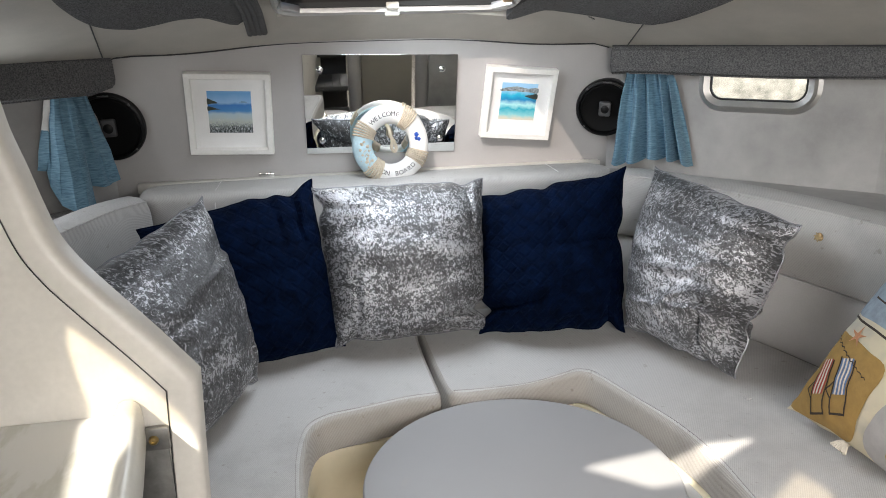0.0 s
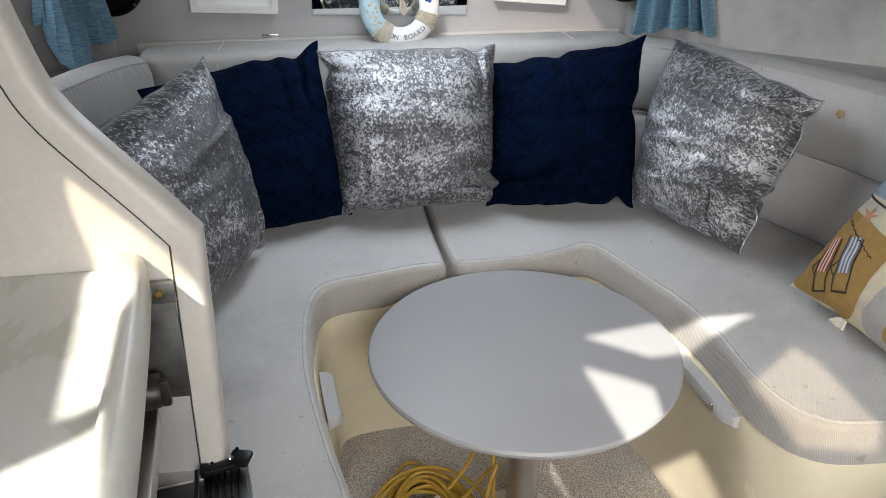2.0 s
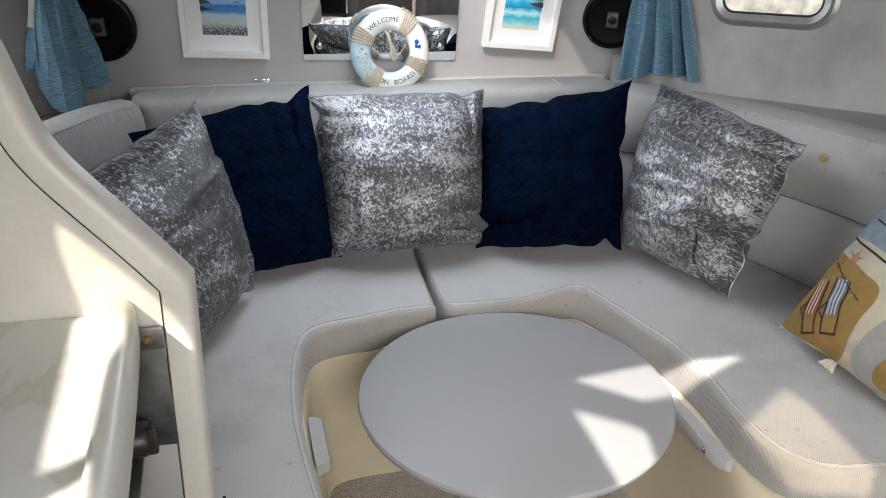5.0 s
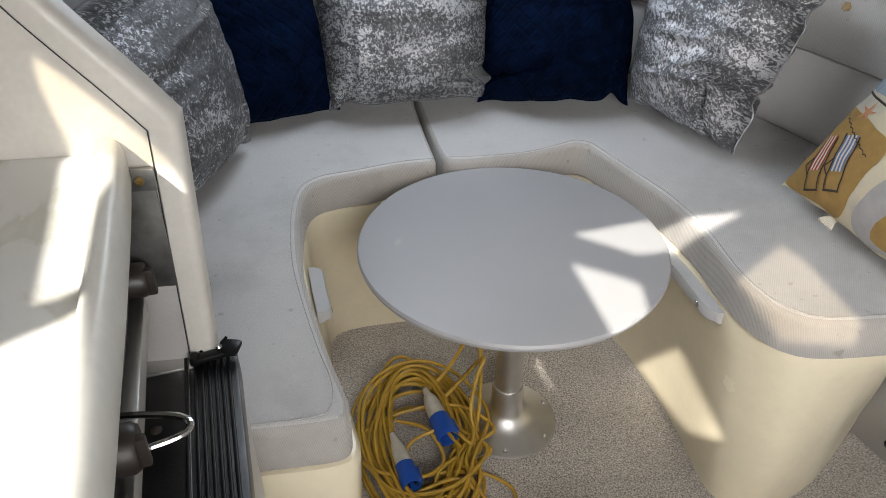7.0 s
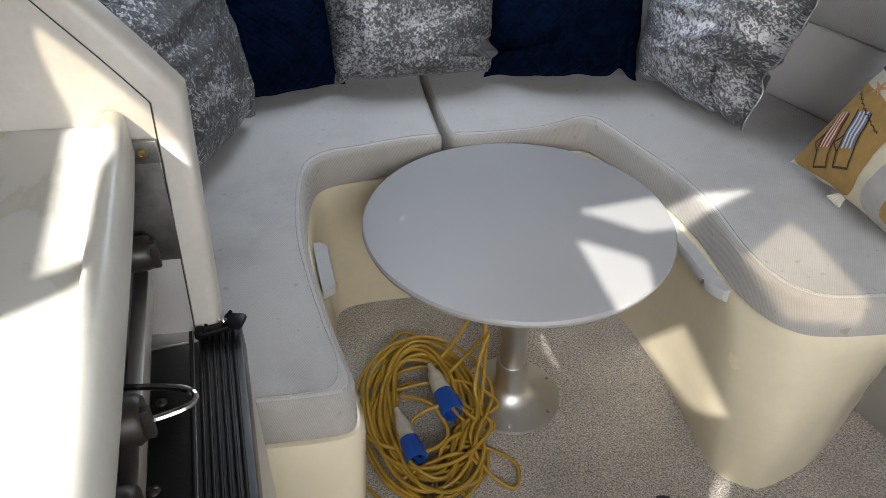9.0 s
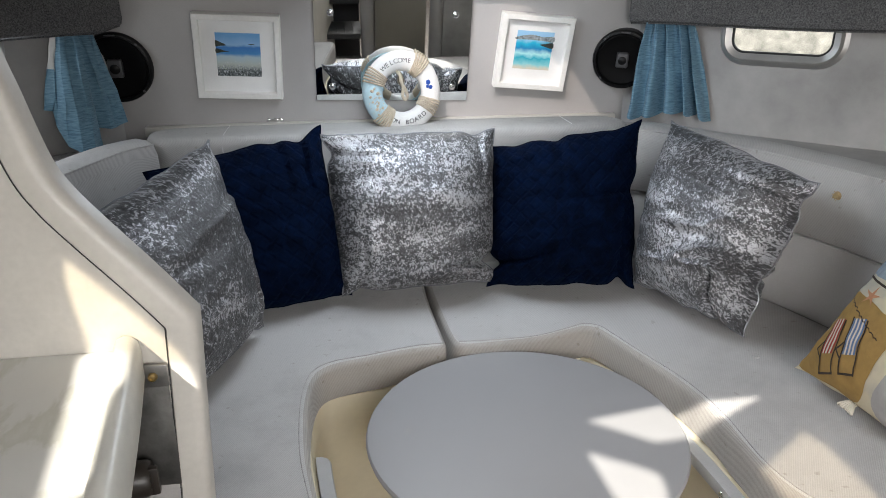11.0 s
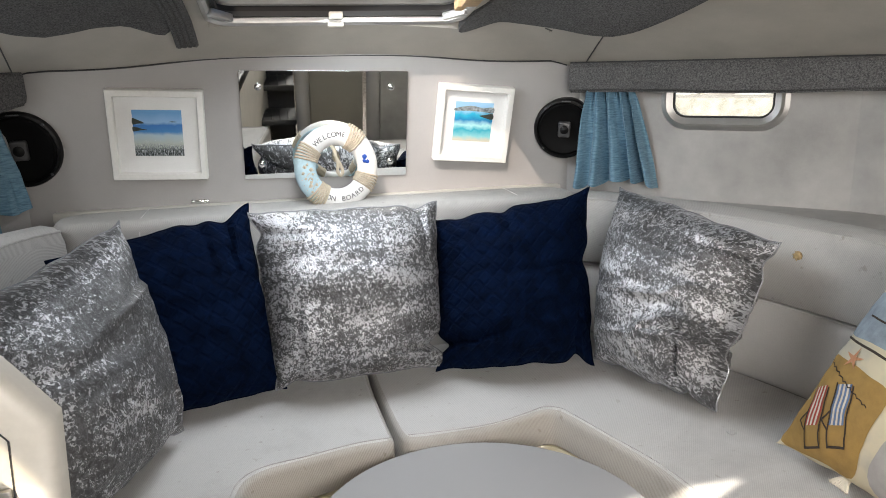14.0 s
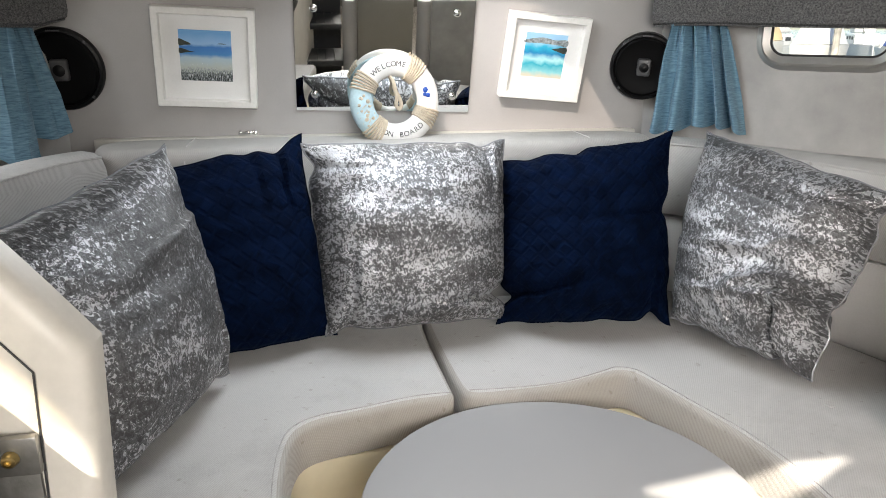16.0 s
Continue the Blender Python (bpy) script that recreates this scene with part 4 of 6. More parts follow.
def pillow(label, mat, corners, thick, seed, pinch=0.10, wr=1.0, piping=True, nips=(), N=76, name="scatter_cushion"):
    c = [Vector(p) for p in corners]
    root = empty(name, label, "cushion", "scatter cushions on the berth")
    bm = bmesh.new()
    uvl = bm.loops.layers.uv.new("UVMap")
    grid = {}
    for side in (1, -1):
        for i in range(N + 1):
            for j in range(N + 1):
                key = (i, j, 1 if i in (0, N) or j in (0, N) else side)
                if key not in grid:
                    u, v = i / N, j / N
                    grid[key] = bm.verts.new(pillow_point(c, u, v, side, thick, pinch, seed, wr, nips))
                    grid[key].index = 0
    for side in (1, -1):
        for i in range(N):
            for j in range(N):
                ks = [(i, j), (i + 1, j), (i + 1, j + 1), (i, j + 1)]
                vs = [grid.get((a, b, side)) or grid[(a, b, 1)] for a, b in ks]
                if side > 0:
                    vs, ks = vs[::-1], ks[::-1]
                f = bm.faces.new(vs)
                for lp, (a, b) in zip(f.loops, ks):
                    lp[uvl].uv = (a / N + seed * 0.37, 1 - b / N + (0 if side > 0 else 2.0))
    part("cover", bm, mat, root)
    if piping:
        rim = [pillow_point(c, i / 60, 0, 1, thick, pinch, seed, wr, nips) for i in range(60)] + [pillow_point(c, 1, i / 60, 1, thick, pinch, seed, wr, nips) for i in range(60)]
        rim += [pillow_point(c, 1 - i / 60, 1, 1, thick, pinch, seed, wr, nips) for i in range(60)] + [pillow_point(c, 0, 1 - i / 60, 1, thick, pinch, seed, wr, nips) for i in range(60)]
        part("piping", tube(rim, 0.0022, 6, closed=True), piping if piping is not True else mat, root, "corded edge seam")
    return root


C1 = [(-0.660, 1.610, 1.045), (-0.452, 2.00, 1.117), (-0.372, 1.915, 0.735), (-0.50, 1.60, 0.725)]
C2 = [(-0.617, 2.10, 1.03), (-0.235, 2.194, 1.102), (-0.183, 2.07, 0.725), (-0.55, 1.98, 0.715)]
C3 = [(-0.236, 2.150, 1.090), (0.172, 2.180, 1.085), (0.158, 2.075, 0.735), (-0.205, 2.045, 0.735)]
C4 = [(0.164, 2.190, 1.040), (0.526, 2.155, 1.098), (0.475, 1.99, 0.735), (0.140, 2.08, 0.720)]
C5 = [(0.596, 2.140, 1.100), (0.722, 1.749, 1.050), (0.616, 1.745, 0.722), (0.47, 1.98, 0.755)]
pillow("silver-grey crushed velvet cushion leaning on its side", SILVER_SPARSE, C1, 0.15, 1.3, 0.04, 1.2, PIPING, [("b", 0.85, 0.06, 0.03), ("r", 0.25, 0.08, 0.02)])
pillow("navy blue velvet cushion with a pointed corner, leaning on the backrest", NAVY, C2, 0.19, 2.6, 0.035, 1.5, True, [("t", 0.86, 0.07, 0.055), ("t", 0.72, 0.06, 0.02), ("b", 0.3, 0.06, 0.02)])
pillow("silver-grey crushed velvet cushion, upright in the middle of the berth", SILVER, C3, 0.20, 3.7, 0.03, 1.1, PIPING, [("r", 0.86, 0.045, 0.07), ("b", 0.12, 0.06, 0.03), ("t", 0.88, 0.06, 0.03), ("l", 0.12, 0.05, 0.035)])
pillow("navy blue velvet cushion, slightly tilted against the backrest", NAVY, C4, 0.20, 4.4, 0.05, 1.7, True, [("l", 0.84, 0.05, 0.07), ("b", 0.88, 0.045, 0.05), ("r", 0.42, 0.08, 0.03), ("t", 0.45, 0.05, 0.02)])
pillow("silver-grey crushed velvet cushion with creases, turned on a corner", SILVER_CREASED, C5, 0.20, 5.2, 0.035, 2.0, PIPING, [("r", 0.66, 0.07, 0.05), ("r", 0.54, 0.06, 0.015), ("b", 0.80, 0.06, 0.045), ("r", 0.14, 0.05, 0.02)])

# ---- galley bulkhead with its curved rail, port side ----
RAIL = [(-0.350, 0.234), (-0.342, 0.565), (-0.333, 0.885), (-0.3202, 1.147)]
CURVE = [(-0.3202, 1.147), (-0.3507, 1.188), (-0.3898, 1.237), (-0.4096, 1.264), (-0.4222, 1.290), (-0.4347, 1.342), (-0.444, 1.384), (-0.449, 1.452), (-0.452, 1.62)]
edge2 = RAIL + [(p.x, p.y) for p in spline([(*p, 0) for p in CURVE], 6)][3:]
galley_wall = empty("galley_bulkhead", "ivory half bulkhead with a curved rail beside the galley", "bulkhead", kind="structure")
W = 0.0265
inner = []
for i, p in enumerate(edge2):
    a, b = Vector(edge2[max(i - 1, 0)]), Vector(edge2[min(i + 1, len(edge2) - 1)])
    t1, t2 = Vector(p) - a, b - Vector(p)
    t = ((t1.normalized() if t1.length else t2.normalized()) + (t2.normalized() if t2.length else t1.normalized())).normalized()
    bend = t1.angle(t2, 0.0) / 2 if t1.length and t2.length else 0.0
    inner.append(Vector(p) + Vector((-t.y, t.x)) * W / math.cos(bend))
prof = ((0.0, 1.136), (0.0, 1.120), (0.0015, 1.114), (0.005, 1.1105), (0.010, 1.109), (0.025, 1.109), (0.0265, 1.111), (0.0265, 1.136))
rings = []
for p, q in zip(edge2, inner):
    d = Vector(q) - Vector(p)
    rings.append([Vector((p[0] + d.x * g / W, y, p[1] + d.y * g / W)) for g, y in prof])
part("rail", loft(rings), CREAM_TRIM, galley_wall, "ivory curved rail with rounded edge")
outl = [(q[0] - 0.001, q[1]) for q in inner] + [(-1.5, 1.62), (-1.5, 0.234)]
part("panel", plate(outl, [], Matrix(((1, 0, 0, 0), (0, 0, -1, 1.1115), (0, 1, 0, 0), (0, 0, 0, 1))), 0.036), CREAM_PANEL, galley_wall)
part("joint", tube([(q[0], 1.1100, q[1]) for q in inner[1:]], 0.0006, 6), DARK, galley_wall, "dark joint beside the rail")

# galley counter
counter = empty("galley_counter", "white marbled galley worktop with a rolled ivory edge", "worktop")
part("worktop", plate([(-1.45, 0.0), (-0.246, 0.0), (-0.266, 0.30), (-0.300, 0.62), (-0.319, 0.75), (-0.338, 0.86), (-0.351, 0.93), (-0.370, 1.03), (-0.387, 1.1105), (-1.45, 1.1105)], [], Matrix.Translation((0, 0, 1.119)), 0.03), COUNTER, counter)
path = [(-0.3805, 1.108, 1.122), (-0.3655, 1.03, 1.122), (-0.3485, 0.93, 1.122), (-0.3375, 0.86, 1.122), (-0.3205, 0.75, 1.122), (-0.303, 0.62, 1.122), (-0.266, 0.30, 1.122), (-0.244, 0.0, 1.122)]
rings = []
for p in spline(path, 6):
    rings.append([p + Vector((x, 0, z)) for x, z in ((-0.011, -0.006), (-0.0105, 0.004), (-0.0075, 0.010), (-0.002, 0.0125), (0.004, 0.012), (0.009, 0.008), (0.011, 0.0), (0.011, -0.026), (0.008, -0.032), (0.0, -0.034), (-0.011, -0.030))])
part("rolled_edge", loft(rings), COUNTER_EDGE, counter)

# ---- cooker under the counter ----
cooker = empty("galley_cooker", "black and aluminium galley cooker with its ribbed door folded down", "cooker")
cooker.location = (0.024, -0.014, 0.0)
D = Vector((0.15, -1.0, 0)).normalized()
side = Vector((1, 0.15, 0)).normalized()


def along(p0, length, w, h, mat, name, label="", bev=0.002, parent=None):
    """A bar that starts at p0 and runs aft along the counter's edge."""
    m = Matrix(((side.x, D.x, 0, p0[0]), (side.y, D.y, 0, p0[1]), (0, 0, 1, p0[2]), (0, 0, 0, 1)))
    return part(name, box((w / 2, length / 2, -h / 2), (w, length, h), m, bev), mat, parent or cooker, label)


along((-0.447, 1.118, 1.060), 0.9, 0.012, 0.16, BLACK_DUSTY, "front_panel")
along((-0.420, 1.105, 0.975), 0.9, 0.014, 0.022, ALUMINIUM, "trim_rail", "scuffed aluminium rail")
door = along((-0.430, 1.128, 0.872), 0.95, 0.092, 0.045, BLACK_DUSTY, "door", "black ribbed folded door")
for i in range(6):
    along((-0.3815 + i * 0.0068, 1.124, 0.8755), 0.93, 0.0036, 0.006, BLACK, "rib", bev=0.0012, parent=door)
along((-0.432, 1.129, 0.8755), 0.026, 0.050, 0.005, ALUMINIUM, "bracket", "aluminium hinge bracket", parent=door)
along((-0.391, 1.125, 0.876), 0.93, 0.004, 0.008, BLACK, "lip", bev=0.001, parent=door)
along((-0.3865, 1.124, 0.8765), 0.93, 0.0008, 0.003, SCUFFED, "worn_edge", "bare worn metal edge", bev=0.0002, parent=door)
for x, y in ((-0.410, 1.115), (-0.404, 1.03), (-0.394, 0.93), (-0.383, 0.83)):
    part("screw", lathe([(0, 0.003), (0.004, 0.002), (0.006, 0)], Matrix.Translation((x, y, 0.8725)), 12), BROWN_KNOB, door)
bm = box((0, 0, 0), (0.038, 0.012, 0.008), Matrix.Translation((-0.360, 1.118, 0.882)) @ Matrix.Rotation(0.30, 4, "Z"), 0.003)
box((0, 0, 0), (0.024, 0.022, 0.008), Matrix.Translation((-0.343, 1.126, 0.884)) @ Matrix.Rotation(-0.25, 4, "Z"), 0.004, bm=bm)
box((0, 0, 0), (0.010, 0.012, 0.012), Matrix.Translation((-0.377, 1.114, 0.882)), 0.003, bm=bm)
tube([(-0.372, 1.122, 0.884), (-0.366, 1.132, 0.888), (-0.360, 1.136, 0.889)], 0.0018, 6, bm=bm)
tube([(-0.352, 1.128, 0.887), (-0.346, 1.137, 0.889)], 0.0018, 6, bm=bm)
part("latch", bm, BLACK, door, "black plastic latch")
part("rivet", lathe([(0, 0.002), (0.003, 0.0015), (0.004, 0)], Matrix.Translation((-0.352, 1.120, 0.892)), 10), CHROME, door)
for x, y, r in ((-0.409, 1.100, 0.017), (-0.379, 0.896, 0.019), (-0.367, 0.818, 0.019)):
    kn = part("knob", lathe([(0.0, 0.030), (r * 0.86, 0.030), (r, 0.026), (r, 0.004), (r * 0.8, 0.0), (0, 0)], axis((x - 0.018, y, 0.998), side), 28), BROWN_KNOB, cooker, "dark brown control knob")
    part("grip", box((0, 0, 0), (0.008, 0.029, 0.010), axis((x + 0.014, y, 0.998), side), 0.002), BROWN_KNOB, kn)
loopw = spline([(-0.405, 0.945, 0.985), (-0.375, 0.943, 0.985), (-0.348, 0.938, 0.985), (-0.338, 0.929, 0.985), (-0.344, 0.918, 0.985), (-0.370, 0.908, 0.985), (-0.400, 0.900, 0.985)], 6)
part("wire_handle", tube(loopw, 0.0028, 8), CHROME, cooker, "bent steel wire handle")

# metal end plate between the counter and the post
end_plate = empty("end_plate", "scuffed aluminium end plate with a brass screw beside the counter", "plate")
end_plate.location = (0.026, -0.028, 0.008)
part("plate", box((-0.403, 1.139, 1.030), (0.050, 0.004, 0.130), None, 0.001), SCUFFED, end_plate)
br = part("bracket", box((-0.388, 1.134, 1.087), (0.026, 0.005, 0.022), None, 0.001), SCUFFED, end_plate)
part("screw", lathe([(0, 0.0025), (0.0016, 0.0025), (0.0018, 0.004), (0.0034, 0.0036), (0.0042, 0.0015), (0.0044, 0)], axis((-0.388, 1.131, 1.087), (0, -1, 0)), 12), BRASS, br, "brass screw head")
tagged(link_mesh("trim_panel", box((-0.384, 1.1125, 0.903), (0.060, 0.004, 0.139), None, 0.001), VINYL), "plain grey infill panel under the end plate", "trim", kind="structure")

# ---- the bulkhead's fittings ----
def on_bulk(x, z, lift=0.0, turn=0.0):
    """A pose on the bulkhead: x across, y up, z into the cabin; turn is clockwise in degrees."""
    return BULK @ Matrix.Translation((x, (z - 1.22) / 0.989, lift)) @ Matrix.Rotation(radians(-turn), 4, "Z")


mm = on_bulk(-0.047, 1.247, 0.003, 1.5) @ Matrix.Rotation(radians(1.2), 4, "X")
mirror = empty("wall_mirror", "frameless rectangular mirror held by four round screws", "mirror")
part("mirror_glass", box((0, 0, 0.003), (0.392, 0.258, 0.005), mm, 0.0003), MIRROR, mirror, smooth=False)
for sx in (-1, 1):
    for sy in (-1, 1):
        part("mirror_screw", lathe([(0, 0.007), (0.005, 0.0065), (0.008, 0.004), (0.0085, 0)], mm @ Matrix.Translation((sx * 0.155, sy * 0.092, 0.0055)), 16), CHROME, mirror, "round chrome mirror screw")


def painting(name, stops, noise_amt, headland, grass, wave):
    """A small seascape: bands over the height, bent by noise, with a headland and grass."""
    m, nt, b = material(name)
    co = coords(nt, uv=True)
    sep = nt.nodes.new("ShaderNodeSeparateXYZ")
    nt.links.new(co, sep.inputs[0])
    n1 = node(nt, "ShaderNodeTexNoise", Scale=wave, Detail=4.0)
    nt.links.new(co, n1.inputs["Vector"])
    mad = nt.nodes.new("ShaderNodeMath")
    mad.operation = "MULTIPLY_ADD"
    nt.links.new(n1.outputs[0], mad.inputs[0])
    mad.inputs[1].default_value = noise_amt
    nt.links.new(sep.outputs[1], mad.inputs[2])
    col = ramp(nt, mad.outputs[0], stops)
    if grass:
        g = node(nt, "ShaderNodeTexNoise", Scale=1.0, Detail=3.0)
        nt.links.new(coords(nt, scale=(60, 14, 1), uv=True), g.inputs["Vector"])
        sub = nt.nodes.new("ShaderNodeMath")
        sub.operation = "MULTIPLY_ADD"
        nt.links.new(sep.outputs[1], sub.inputs[0])
        sub.inputs[1].default_value = -1.3
        nt.links.new(g.outputs[0], sub.inputs[2])
        mask = ramp(nt, sub.outputs[0], [(0.20, (0, 0, 0)), (0.24, (1, 1, 1))])
        gc = ramp(nt, g.outputs[0], [(0.45, (0.02, 0.03, 0.03)), (0.6, (0.35, 0.38, 0.40)), (0.7, (0.75, 0.78, 0.80))])
        mx = nt.nodes.new("ShaderNodeMix")
        mx.data_type = "RGBA"
        nt.links.new(mask, mx.inputs[0])
        nt.links.new(col, mx.inputs[6])
        nt.links.new(gc, mx.inputs[7])
        col = mx.outputs[2]
    nt.links.new(col, b.inputs["Base Color"])
    b.inputs["Roughness"].default_value = 0.35
    return m


SEA_A = painting("seascape_dunes", [(0.0, (0.30, 0.36, 0.33)), (0.33, (0.48, 0.52, 0.47)), (0.52, (0.42, 0.55, 0.62)), (0.60, (0.07, 0.25, 0.55)), (0.74, (0.05, 0.20, 0.52)), (0.80, (0.30, 0.50, 0.75)), (1.0, (0.16, 0.38, 0.68))], 0.14, True, True, 4.0)
SEA_B = painting("seascape_bay", [(0.0, (0.62, 0.52, 0.36)), (0.14, (0.60, 0.58, 0.48)), (0.24, (0.25, 0.58, 0.62)), (0.40, (0.02, 0.38, 0.50)), (0.52, (0.40, 0.72, 0.75)), (0.66, (0.01, 0.22, 0.48)), (0.78, (0.02, 0.42, 0.62)), (0.86, (0.25, 0.55, 0.75)), (1.0, (0.30, 0.55, 0.78))], 0.22, True, False, 5.0)
LAND = plain("painted_headland", (0.05, 0.06, 0.05), 0.4, 0.6, 90, 0.1, 200)
TOWN = plain("painted_town", (0.30, 0.34, 0.36), 0.4, 0.9, 160, 0.1, 200)


def blob(pts, m, z, mat, root, name):
    loop = spline([(*p, 0) for p in pts], 4, True)
    return part(name, plate([(p.x, p.y) for p in loop], [], m @ Matrix.Translation((0, 0, z)), 0.0004), mat, root)


def picture(name, x, z, s, w, turn, mat, art, label, kind):
    """A square box frame with mitred mouldings, a card mount and a small print."""
    root = empty(name, label, "picture", "framed seascapes")
    m = on_bulk(x, z, 0.001, turn)
    h = s / 2
    for k in range(4):
        r = m @ Matrix.Rotation(k * math.pi / 2, 4, "Z")
        rings = []
        for sx in (-1, 1):
            rings.append([r @ Vector((sx * (h - g), h - g, zz)) for g, zz in ((0.0, 0.0), (0.0, 0.026), (0.0015, 0.028), (w - 0.0015, 0.028), (w, 0.026), (w, 0.0))])
        part("moulding", loft(rings), WHITE_WOOD, root)
    part("mount", plate([(-h + w, -h + w), (h - w, -h + w), (h - w, h - w), (-h + w, h - w)], [], m @ Matrix.Translation((0, 0, 0.012)), 0.004), CARD, root)
    bm = bmesh.new()
    uvl = bm.loops.layers.uv.new("UVMap")
    a = art / 2
    oy = 0.004
    vs = [bm.verts.new(m @ Vector((sx * a, sy * a + oy, 0.0128))) for sx, sy in ((-1, -1), (1, -1), (1, 1), (-1, 1))]
    f = bm.faces.new(vs)
    for lp, uv in zip(f.loops, ((0, 0), (1, 0), (1, 1), (0, 1))):
        lp[uvl].uv = uv
    part("print", bm, mat, root, "small seascape print")
    mt = m @ Matrix.Translation((0, oy, 0.0134))
    if kind == 0:
        blob([(-a, 0.020), (-a * 0.8, 0.0215), (-a * 0.55, 0.0225), (-a * 0.62, 0.0265), (-a * 0.72, 0.0285), (-a * 0.84, 0.0315), (-a, 0.034)], mt, 0, LAND, root, "painted_headland")
        blob([(a * 0.45, 0.0255), (a * 0.6, 0.0272), (a * 0.8, 0.0255)], mt, 0, LAND, root, "painted_island")
        blob([(-a, 0.004), (-a * 0.75, 0.006), (-a * 0.42, 0.0075), (-a * 0.62, 0.0095), (-a * 0.8, 0.013), (-a, 0.0145)], mt, 0, LAND, root, "painted_rocks")
    else:
        blob([(-a, 0.026), (-a * 0.3, 0.027), (a * 0.5, 0.026), (a, 0.024), (a, 0.038), (a * 0.4, 0.036), (-a * 0.2, 0.040), (-a, 0.032)], mt, 0, TOWN, root, "painted_town")
        blob([(a, 0.008), (a * 0.55, 0.012), (a * 0.3, 0.016), (a * 0.6, 0.019), (a, 0.022)], mt, 0, LAND, root, "painted_rocks")
    return root


picture("framed_picture", -0.428, 1.241, 0.206, 0.015, 2.6, SEA_A, 0.106, "white box-framed seascape print with dune grass", 0)
picture("framed_picture", 0.316, 1.239, 0.190, 0.015, 5.2, SEA_B, 0.098, "white box-framed turquoise bay print, hung slightly askew", 1)


def speaker(x, z, r, turn, label):
    root = empty("loudspeaker", label, "loudspeaker", "cabin loudspeakers")
    m = on_bulk(x, z, 0.026 if turn else 0.0) @ Matrix.Rotation(radians(turn), 4, "Y")
    if turn:
        part("pod", lathe([(r * 0.98, -0.06), (r * 0.98, 0.002), (0, 0.002)], m, 48), BLACK, root, "black mounting ring")
    part("surround", lathe([(r * 0.86, 0.0), (r, 0.0), (r, 0.006), (r * 0.97, 0.012), (r * 0.90, 0.014), (r * 0.87, 0.010), (r * 0.86, 0.0)], m, 48), BLACK, root)
    part("cone", lathe([(r * 0.87, 0.008), (r * 0.80, 0.012), (r * 0.70, 0.008), (r * 0.45, 0.003), (0.0, 0.002)], m, 48), SPEAKER_CONE, root)
    pod = part("tweeter_pod", box((0, 0, 0.012), (r * 0.40, r * 0.52, 0.016), m, 0.005, 3), SPEAKER_GREY, root, "grey tweeter housing")
    part("tweeter", lathe([(0, 0.024), (r * 0.05, 0.023), (r * 0.12, 0.021), (r * 0.14, 0.020)], m, 20), BLACK, pod)
    for k in range(4):
        a = math.pi / 4 + k * math.pi / 2
        part("screw", lathe([(0, 0.002), (0.003, 0.0015), (0.0035, 0)], m @ Matrix.Translation((0.93 * r * math.cos(a), 0.93 * r * math.sin(a), 0.0135)), 8), SPEAKER_GREY, root)
    part("badge", box((0, r * 0.92, 0.0135), (r * 0.30, 0.003, 0.001), m), SPEAKER_GREY, root)


speaker(-0.722, 1.217, 0.086, 0, "round black loudspeaker on the bulkhead, port side")
speaker(0.556, 1.220, 0.077, -22, "round black loudspeaker half behind a curtain")

bm = bmesh.new()
for dx in (-0.016, 0.0, 0.012):
    lathe([(0, 0.006), (0.003, 0.005), (0.004, 0)], axis((-0.357 + dx, bulk_y(1.075) - 0.004, 1.076), (0, -1, 0.1)), 10, bm=bm)
box((-0.357, bulk_y(1.07) - 0.003, 1.072), (0.040, 0.003, 0.010), None, 0.001, bm=bm)
tagged(link_mesh("snap_fastener", bm, CHROME), "small chrome snap fastener strip above the backrest", "fastener")


# ---- curtains ----
def curtain(label, top, bot, z1, z0, folds, lead):
    """A gathered curtain: a pleated sheet narrower at its heading; lead brings one edge into the cabin."""
    root = empty("curtain", label, "curtain", "blue window curtains")
    ta, tb, ba, bb = (Vector((*p, 0)) for p in (*top, *bot))
    nU, nV = 120, 34
    n = Vector((-(bb - ba).y, (bb - ba).x, 0)).normalized()
    if n.dot(Vector((-0.05, 1.2, 0)) - ba) < 0:
        n = -n
    g = []
    for j in range(nV + 1):
        v = j / nV
        row = []
        for i in range(nU + 1):
            u = i / nU
            ph = u * folds * 2 * math.pi + 2.2 * noise.noise(Vector((u * 3.2, v * 1.1, folds)))
            p = ta.lerp(tb, u + 0.02 * math.sin(ph * 2)).lerp(ba.lerp(bb, u), v ** 0.8)
            amp = (0.008 + 0.019 * v) * (0.8 + 0.6 * noise.noise(Vector((u * 4, folds, 1.0))))
            s = math.sin(ph)
            off = amp * (abs(s) ** 0.6 * (1 if s > 0 else -1)) + 0.004 * noise.noise(Vector((u * 9, v * 5, 2.0))) + lead * (1 - u) ** 2
            off += 0.007 * max(0.0, 1 - v / 0.30) * math.sin(ph * 3 + 5 * v)
            hem = 0.012 * math.sin(u * 5 + folds) * v + 0.004 * math.cos(ph) * v
            row.append(p + n * (0.024 + off) + Vector((0, 0, z1 + (z0 - z1) * v + hem)))
        g.append(row)
    sheet(root, "cloth", g, n, CURTAIN)
    return root


